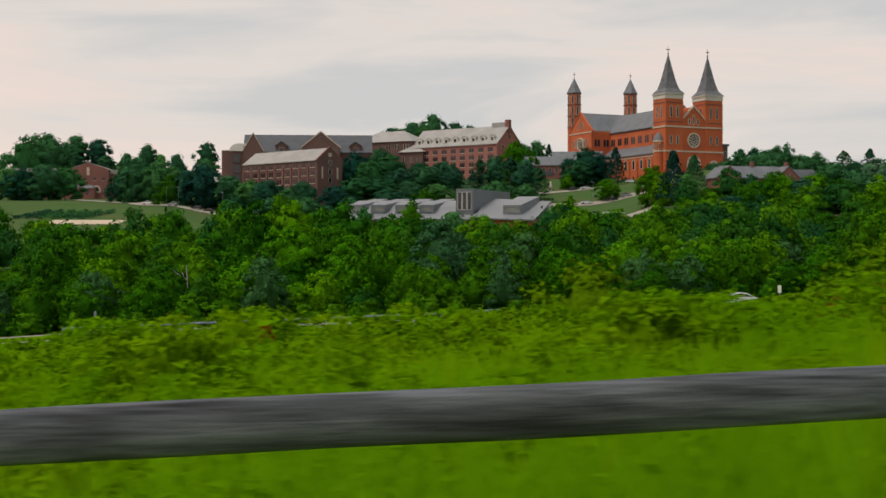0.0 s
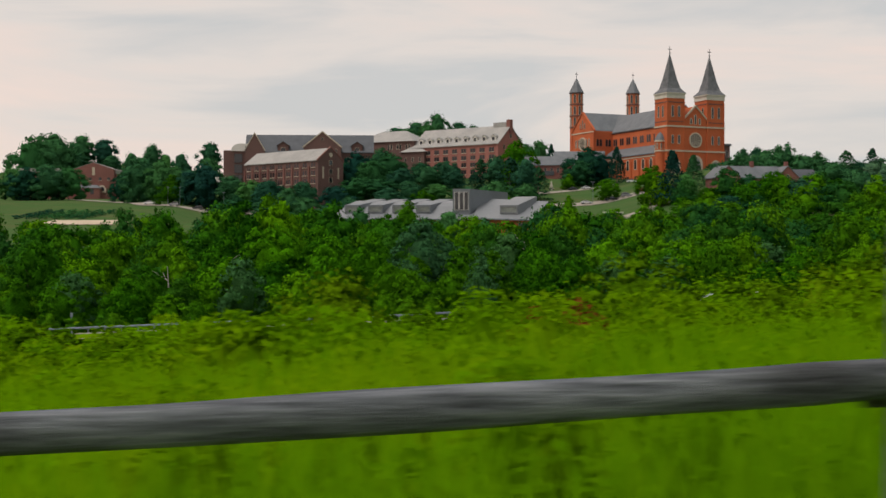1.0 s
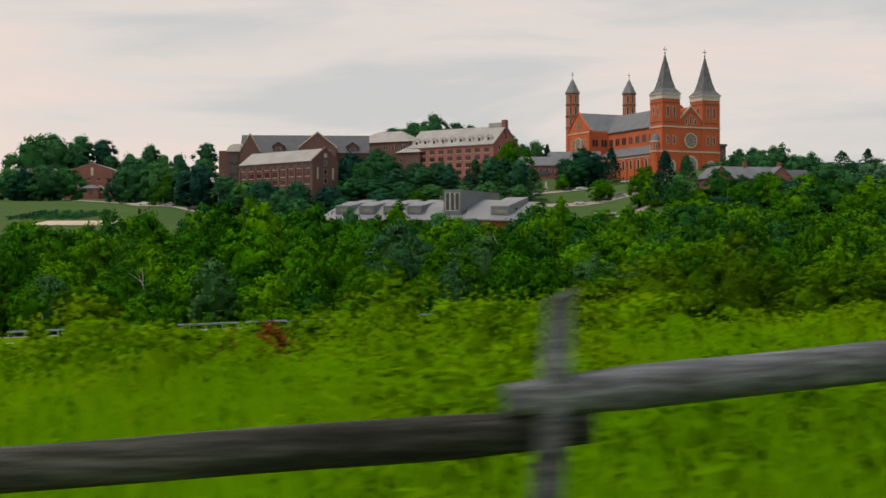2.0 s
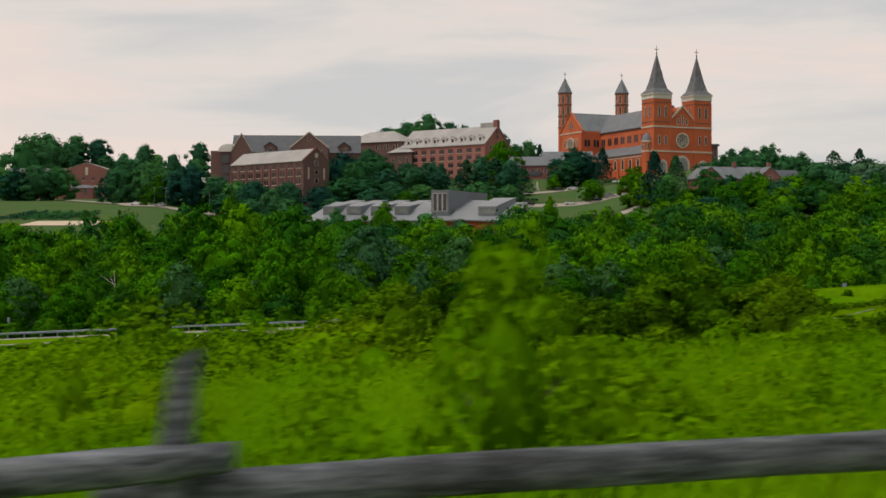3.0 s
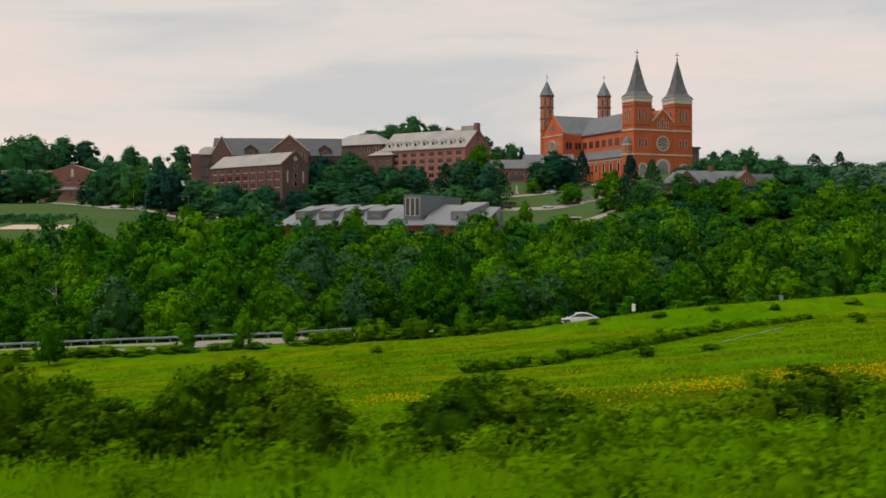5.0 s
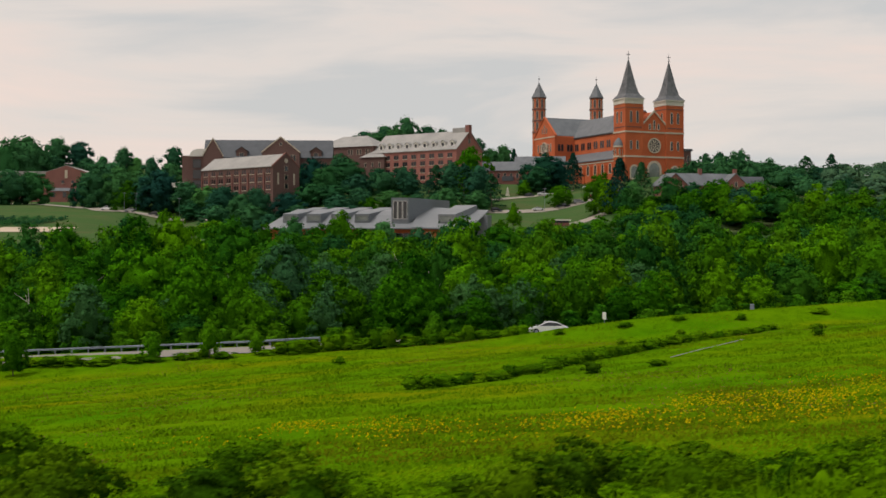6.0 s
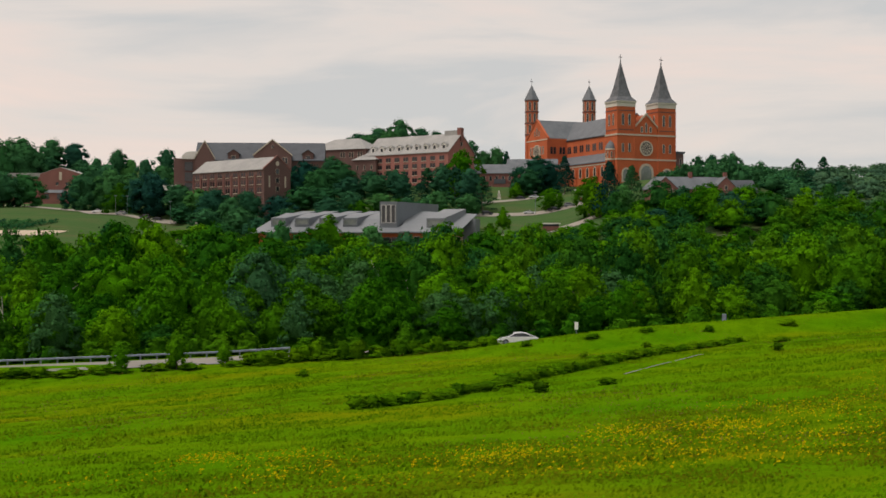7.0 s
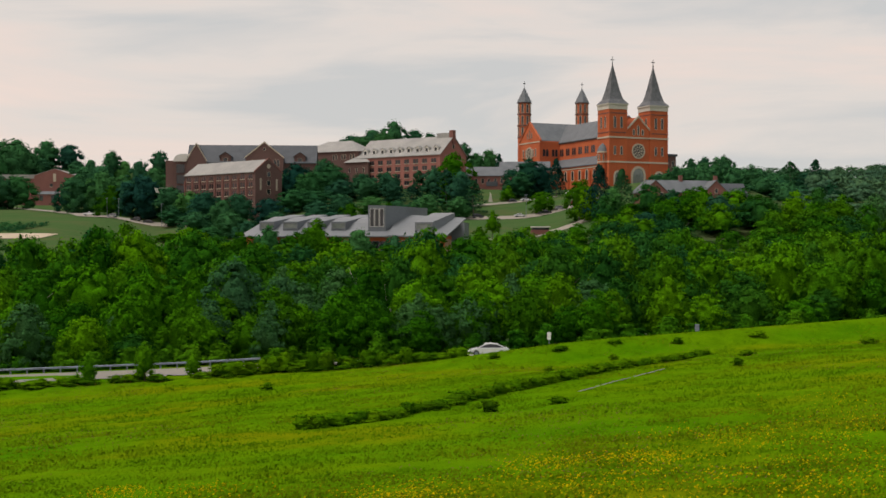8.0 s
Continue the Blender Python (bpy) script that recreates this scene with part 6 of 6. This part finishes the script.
# ---- low growth ----
def weeds(name, mat, seed, count, x0, x1, y0, y1, low, tall, size, label, clump=0.5, keep=None):
    """Stems of leaves standing on the land, thicker in clumps."""
    rng = np.random.default_rng(seed)
    x, y = rng.uniform(x0, x1, count), rng.uniform(y0, y1, count)
    dens = np.array([noise.noise((a * clump, b * clump, seed)) for a, b in zip(x, y)])
    ok = dens + rng.uniform(-0.5, 0.5, count) > -0.15
    if keep is not None:
        ok &= keep(x, y)
    x, y, dens = x[ok], y[ok], dens[ok]
    n = len(x)
    h = (low + (tall - low) * np.clip(0.5 + dens, 0, 1)) * rng.uniform(0.6, 1.1, n)
    h = h * (1 - 0.45 * soft_step(9, 15, x) * soft_step(12, 18, y))
    u = np.sqrt(rng.uniform(0.02, 1, n))
    z = ground_z(x, y) + h * u
    nrm = np.stack([rng.normal(0, 0.4, n), rng.normal(-0.6, 0.3, n), np.full(n, 0.6)], 1)
    nrm /= np.linalg.norm(nrm, axis=1, keepdims=True)
    up = np.stack([rng.normal(0, 0.25, n), rng.normal(-0.3, 0.2, n), np.full(n, 0.9)], 1)
    v, f, vn = cards(np.stack([x, y, z], 1), nrm, rng.uniform(0.6, 1.3, n) * size, rng, 1.5, up / np.linalg.norm(up, axis=1, keepdims=True), 0.22)
    ob = placed(name, array_mesh(name, v, f, mat, vn))
    return tagged(ob, label, "plants", kind="stuff")


def near_fan(x, y):
    return (x > -0.36 * y - 4) & (x < 31 + 0.36 * y)


weeds("roadside_weeds", M_WEED, 1, 120000, -8, 34, 4.2, 17, 0.45, 0.85, 0.021, "tall bright green weeds behind the fence", 0.45, near_fan)
weeds("meadow_weeds", M_WEED, 2, 90000, -12, 46, 17, 28, 0.7, 1.3, 0.024, "thick green weeds on the upper meadow", 0.3, near_fan)


def grass(name, mat, seed, count, y0, y1, label, tall=1.0, thin=1.0):
    rng = np.random.default_rng(seed)
    y = y0 + (y1 - y0) * rng.uniform(0, 1, count) ** 1.25
    x = rng.uniform(0, 1, count) * (29 + 0.72 * y + 8) - 0.36 * y - 4
    h = rng.uniform(0.05, 0.20, count) * (0.8 + 0.5 * np.array([noise.noise((a * 0.12, b * 0.12, 4.0)) for a, b in zip(x, y)]))
    h = h * tall
    w = rng.uniform(0.02, 0.05, count) * (1 + y / 90) * thin
    a = rng.uniform(-1.2, 1.2, count)
    b = rng.uniform(0, 2 * math.pi, count)
    z = ground_z(x, y) - 0.03
    dx, dy = np.cos(a) * w, np.sin(a) * w
    lx, ly = np.cos(b) * h * 0.35, np.sin(b) * h * 0.35
    z = z + (0.0 if tall == 1 else 0.05)
    v = np.stack([np.stack([x - dx, y - dy, z], 1), np.stack([x + dx, y + dy, z], 1), np.stack([x + lx, y + ly, z + h], 1)], 1).reshape(-1, 3)
    nrm = np.repeat(np.stack([lx, ly - 0.1, np.full(count, 0.9)], 1), 3, axis=0)
    nrm /= np.linalg.norm(nrm, axis=1, keepdims=True)
    ob = placed(name, array_mesh(name, v, np.arange(3 * count).reshape(-1, 3), mat, nrm))
    return tagged(ob, label, "grass", kind="stuff")


weeds("meadow_tufts", M_TUFT, 6, 26000, -46, 84, 32, 139, 0.15, 0.5, 0.055, "darker leafy tufts scattered through the meadow", 0.22, lambda x, y: near_fan(x, y) & (np.array([noise.noise((a * 0.3, b * 0.3, 9.0)) for a, b in zip(x, y)]) > 0.12))
weeds("seed_heads", M_SEED, 7, 26000, -46, 84, 40, 139, 0.3, 0.55, 0.035, "brownish seed heads in patches of the meadow", 0.1, lambda x, y: near_fan(x, y) & (np.array([noise.noise((a * 0.07, b * 0.1, 5.0)) for a, b in zip(x, y)]) > 0.16))
weeds("flower_stalks", M_STALK, 8, 60000, 10, 66, 33, 72, 0.3, 0.7, 0.04, "olive-brown stalks and leaves among the wildflowers", 0.3, lambda x, y: near_fan(x, y) & (y < 30 + x) & (np.array([noise.noise((a * 0.16, b * 0.2, 7.0)) for a, b in zip(x, y)]) > -0.08))
grass("roadside_grass", M_WEED, 13, 70000, 4.0, 20, "tall green grass behind the fence", 4.2, 0.55)
grass("meadow_grass", M_GRASS, 3, 200000, 28, 140, "long green meadow grass on the slope")


def flowers():
    rng = np.random.default_rng(9)
    beds = [(19, 49, 4.0, 1.8, 560), (24, 42, 7, 4, 420), (31, 43, 7, 5, 600), (35, 51, 5, 3, 620), (42, 43, 9, 7, 1000), (45, 57, 10, 7, 1000), (27, 36, 8, 3, 260), (14, 42, 5, 4, 110), (54, 68, 11, 9, 650), (36, 37, 7, 4, 380), (52, 50, 9, 9, 800)]
    xs, ys = [], []
    for cx, cy, rx, ry, n in beds:
        xs.append(cx + rx * rng.uniform(-1, 1, n) * rng.uniform(0.5, 1, n))
        ys.append(cy + ry * rng.uniform(-1, 1, n) * rng.uniform(0.5, 1, n))
    x, y = np.concatenate(xs), np.concatenate(ys)
    d = np.array([noise.noise((a * 0.35, b * 0.35, 2.0)) for a, b in zip(x, y)])
    ok = d + rng.uniform(-0.5, 0.5, len(x)) > 0.05
    x, y = np.repeat(x[ok], 2), np.repeat(y[ok], 2)
    k = len(x)
    x, y = x + rng.normal(0, 0.16, k), y + rng.normal(0, 0.16, k)
    z = ground_z(x, y) + rng.uniform(0.4, 0.75, k)
    nrm = np.stack([rng.normal(0, 0.3, k), rng.normal(-0.5, 0.3, k), np.full(k, 0.6)], 1)
    nrm /= np.linalg.norm(nrm, axis=1, keepdims=True)
    v, f, vn = cards(np.stack([x, y, z], 1), nrm, rng.uniform(0.022, 0.048, k), rng, 1.0)
    tagged(placed("yellow_flowers", array_mesh("yellow_flowers", v, f, M_FLOWER, vn)), "patches of small yellow wildflowers in the meadow", "flowers", kind="stuff")


flowers()

# ---- guardrail ----
def guardrail():
    g = thing("guardrail", pose(0, 0, 0), "galvanised steel guardrail along the far side of the road", "guardrail")
    xs = [-44 + 1.9 * i for i in range(28)]
    bm = bmesh.new()
    sec = [(0.0, 0.50), (-0.05, 0.53), (-0.05, 0.57), (0.0, 0.61), (-0.05, 0.65), (-0.05, 0.69), (0.0, 0.73)]
    rows_ = []
    for x in xs:
        y = float(road_y(x)) + 3.75
        z = gz(x, y)
        rows_.append([bm.verts.new((x, y + a, z + b)) for a, b in sec] + [bm.verts.new((x, y + a + 0.03, z + b)) for a, b in sec[::-1]])
    for a, b in zip(rows_, rows_[1:]):
        for j in range(len(a)):
            bm.faces.new((a[j], b[j], b[(j + 1) % len(a)], a[(j + 1) % len(a)]))
    part("beam", bm, M_STEEL, g)
    bm = bmesh.new()
    box(bm, -0.08, 0.08, -0.06, 0.06, -0.4, 0.74)
    first = part("post", bm, M_STEEL, g)
    for i, x in enumerate(xs):
        y = float(road_y(x)) + 3.88
        m = pose(x, y, gz(x, y))
        if i:
            placed("post", first.data, g, m=m)
        else:
            first.matrix_basis = m


guardrail()


# ---- signs ----
def road_sign(x, y, w, h, high, face, label):
    s = thing("road_sign", pose(x, y, gz(x, y)), label, "sign")
    bm = bmesh.new()
    box(bm, -0.05, 0.05, -0.03, 0.03, -0.4, high)
    part("post", bm, M_STEEL, s)
    bm = bmesh.new()
    box(bm, -w / 2, w / 2, -0.06, -0.03, high - h, high + 0.05)
    bmesh.ops.bevel(bm, geom=bm.edges[:], offset=0.01, segments=1, affect="EDGES")
    part("panel", bm, face, s)


road_sign(41.0, 155.0, 0.45, 0.85, 1.9, M_PLASTER, "small white road sign on a steel post")
road_sign(58.4, 153.5, 0.5, 0.8, 1.9, M_STEEL, "grey back of a road sign on a post")
road_sign(-41.0, 150.0, 0.3, 0.5, 2.4, M_STEEL, "thin grey marker post beside the guardrail")


# ---- cars ----
def wheel_mesh(name, r, w, mat, n=16):
    bm = bmesh.new()
    hull(bm, [(r * math.cos(2 * math.pi * i / n), -w / 2, r * math.sin(2 * math.pi * i / n)) for i in range(n)], [(r * math.cos(2 * math.pi * i / n), w / 2, r * math.sin(2 * math.pi * i / n)) for i in range(n)])
    bmesh.ops.recalc_face_normals(bm, faces=bm.faces[:])
    me = bpy.data.meshes.new(name)
    bm.to_mesh(me)
    bm.free()
    me.materials.append(mat)
    return me


TYRE, RIM = wheel_mesh("wheel", 0.33, 0.22, M_RUBBER), wheel_mesh("rim", 0.2, 0.235, M_STEEL)
SHAPES = {
    "sedan": ([(-2.25, 0.32), (-2.3, 0.68), (-2.15, 0.86), (-1.6, 0.90), (0.95, 0.86), (1.95, 0.72), (2.25, 0.56), (2.25, 0.28)], [(-2.0, 0.86), (-1.0, 1.33), (-0.3, 1.42), (0.35, 1.36), (1.35, 0.84)]),
    "suv": ([(-2.3, 0.4), (-2.3, 0.95), (-2.2, 1.1), (0.9, 1.08), (2.1, 0.98), (2.3, 0.75), (2.3, 0.38)], [(-2.15, 1.08), (-1.95, 1.68), (-0.2, 1.75), (0.4, 1.66), (1.05, 1.06)]),
    "pickup": ([(-2.8, 0.5), (-2.8, 1.1), (-0.7, 1.1), (1.3, 1.12), (2.5, 1.02), (2.7, 0.8), (2.7, 0.45)], [(-0.7, 1.1), (-0.55, 1.75), (0.5, 1.8), (1.35, 1.1)]),
}


def car(x, y, turn, shape, paint, label, z=None):
    c = thing("car", pose(x, y, (gz(x, y) + (0.32 if x < -50 else 0.14)) if z is None else z, 0, 0, turn), label, "car", "cars")
    low, top = SHAPES[shape]
    bm = bmesh.new()
    hull(bm, [(a, -0.9, b) for a, b in low], [(a, 0.9, b) for a, b in low])
    bmesh.ops.bevel(bm, geom=bm.edges[:], offset=0.06, segments=2, affect="EDGES")
    part("body", bm, paint, c)
    sill_ = min(b for a, b in top)
    peak = max(b for a, b in top)
    half = lambda b: 0.82 - 0.2 * (b - sill_) / (peak - sill_)
    bm = bmesh.new()
    hull(bm, [(a, -half(b), b) for a, b in top], [(a, half(b), b) for a, b in top])
    bmesh.ops.bevel(bm, geom=bm.edges[:], offset=0.04, segments=2, affect="EDGES")
    cabin = part("cabin", bm, paint, c)
    mx, mz = sum(a for a, b in top) / len(top), (sill_ + peak) / 2
    pane_ = [(mx + (a - mx) * 0.84, mz + (b - mz) * 0.72) for a, b in top]
    for s in (-1, 1):
        bm = bmesh.new()
        hull(bm, [(a, s * (half(b) - 0.05), b) for a, b in pane_], [(a, s * (half(b) + 0.012), b) for a, b in pane_])
        part("side_window", bm, M_GLASS, cabin)
    for (a0, b0), (a1, b1), out in ((top[-1], top[-2], 0.02), (top[0], top[1], -0.02)):
        p, q = (a0 + (a1 - a0) * 0.12 + out, b0 + (b1 - b0) * 0.12 + 0.02), (a0 + (a1 - a0) * 0.9 + out, b0 + (b1 - b0) * 0.9 + 0.02)
        bm = bmesh.new()
        hull(bm, [(p[0], -half(p[1]) + 0.08, p[1]), (p[0], half(p[1]) - 0.08, p[1]), (q[0], half(q[1]) - 0.08, q[1]), (q[0], -half(q[1]) + 0.08, q[1])],
             [(p[0] - 2 * out, -half(p[1]) + 0.08, p[1] - 0.03), (p[0] - 2 * out, half(p[1]) - 0.08, p[1] - 0.03), (q[0] - 2 * out, half(q[1]) - 0.08, q[1] - 0.03), (q[0] - 2 * out, -half(q[1]) + 0.08, q[1] - 0.03)])
        part("windscreen", bm, M_GLASS, cabin)
    reach = low[-1][0] - 0.85
    for wx in (-reach, reach):
        for wy in (-0.82, 0.82):
            wh = placed("wheel", TYRE, c, m=pose(wx, wy, 0.33))
            placed("rim", RIM, wh)
    for s in (-1, 1):
        boxes_part("headlight", M_PLASTER, c, (low[-2][0] - 0.06, low[-2][0] + 0.01, s * 0.65 - 0.15, s * 0.65 + 0.15, low[-2][1] - 0.1, low[-2][1] + 0.02))
    return c


car(33.4, 144.6, 183, "sedan", M_PAINT_WHITE, "white saloon car on the country road")
car(-135.5, 584, 175, "pickup", M_PAINT_WHITE, "white pickup truck parked on the campus drive")
car(-120, 564.5, 170, "suv", M_PAINT_GREY, "silver car parked on the campus drive")
car(-109.5, 565, 175, "suv", M_PAINT_BLACK, "black car parked on the campus drive")
car(-104, 564.5, 180, "sedan", M_PAINT_BLACK, "black saloon parked on the campus drive")
car(-88, 562, 175, "suv", M_PAINT_GREY, "grey car parked under trees on the campus")
car(57.2, 508, 10, "sedan", M_PAINT_WHITE, "white saloon parked on the church drive")
car(40.5, 505.5, 15, "suv", M_PAINT_BLACK, "black car parked on the church drive")
car(31.5, 505, 60, "suv", M_PAINT_GREY, "grey car parked on the church drive")
car(67.0, 506.0, 8, "pickup", M_PAINT_BLACK, "dark pickup parked below the church")
car(73.2, 506.2, 5, "suv", M_PAINT_GREY, "silver car parked below the church")
car(79.5, 506.5, 8, "suv", M_PAINT_RED, "dark red car parked below the church")
car(86.0, 506.5, 5, "sedan", M_PAINT_WHITE, "white car parked below the church")
car(56.5, 556, 20, "sedan", M_PAINT_BLACK, "black saloon parked on the church path")
car(62.5, 557, 20, "sedan", M_PAINT_WHITE, "white saloon parked on the church path")
car(82.0, 556, 10, "sedan", M_PAINT_WHITE, "white saloon beside the church")


# ---- small campus things ----
def statue():
    s = thing("statue", pose(47.2, 558, gz(47.2, 558)), "pale stone statue on a pedestal on the lawn", "statue")
    bm = bmesh.new()
    box(bm, -0.9, 0.9, -0.9, 0.9, -0.5, 0.5)
    box(bm, -0.6, 0.6, -0.6, 0.6, 0.5, 1.7)
    box(bm, -0.72, 0.72, -0.72, 0.72, 1.7, 1.9)
    column(bm, 0, 0, 1.9, 2.9, 0.42, 0.36, 10)
    column(bm, 0, 0, 2.9, 3.5, 0.38, 0.2, 10)
    column(bm, 0, 0, 3.5, 3.85, 0.17, 0.12, 10)
    part("figure", bm, M_STONE_GREY, s)


statue()


def booth():
    b = thing("pavilion", pose(61.8, 458, gz(61.8, 458), 0, 0, 4), "low red pavilion with flat white roof", "pavilion")
    boxes_part("wall", M_BRICK, b, (-3.1, 3.1, 0, 4, -2, 1.9))
    boxes_part("roof", M_WHITE, b, (-3.5, 3.5, -0.4, 4.4, 2.7, 3.1))
    boxes_part("window_band", M_GLASS, b, (-3.0, 3.0, 0.1, 3.9, 1.9, 2.7))


booth()


def lamp_post(x, y, high):
    p = thing("lamp_post", pose(x, y, gz(x, y)), "slim grey lamp post on the campus drive", "lamp post", "lamp posts")
    bm = bmesh.new()
    column(bm, 0, 0, -0.5, high, 0.09, 0.06, 8)
    part("pole", bm, M_STEEL, p)
    bm = bmesh.new()
    box(bm, -0.7, 0.7, -0.15, 0.15, high, high + 0.18)
    part("lamp_head", bm, M_STEEL, p)


for x, y, h in [(-125, 575, 8), (-119, 572, 8), (-97, 560, 10), (59.5, 505, 9)]:
    lamp_post(x, y, h)


def hedge_rows():
    """Clipped hedges in slanting rows on the lawn."""
    rng = np.random.default_rng(77)
    for k in range(6):
        x = -168 + 5.2 * k
        n = 420
        u = rng.uniform(0, 1, n)
        px, py = x + 7 * u + rng.uniform(-0.7, 0.7, n), 496 + 26 * u + rng.uniform(-0.6, 0.6, n)
        pz = ground_z(px, py) + rng.uniform(0.1, 1.5, n)
        nr = np.stack([rng.normal(0, 0.5, n), rng.normal(-0.5, 0.4, n), np.full(n, 0.7)], 1)
        nr /= np.linalg.norm(nr, axis=1, keepdims=True)
        v, f, vn = cards(np.stack([px, py, pz], 1), nr, rng.uniform(0.25, 0.5, n), rng)
        tagged(placed("hedge", array_mesh("hedge", v, f, M_LEAF_DARK_HAZED, vn)), "clipped dark green hedge row on the lawn", "hedge", "lawn hedges")


hedge_rows()
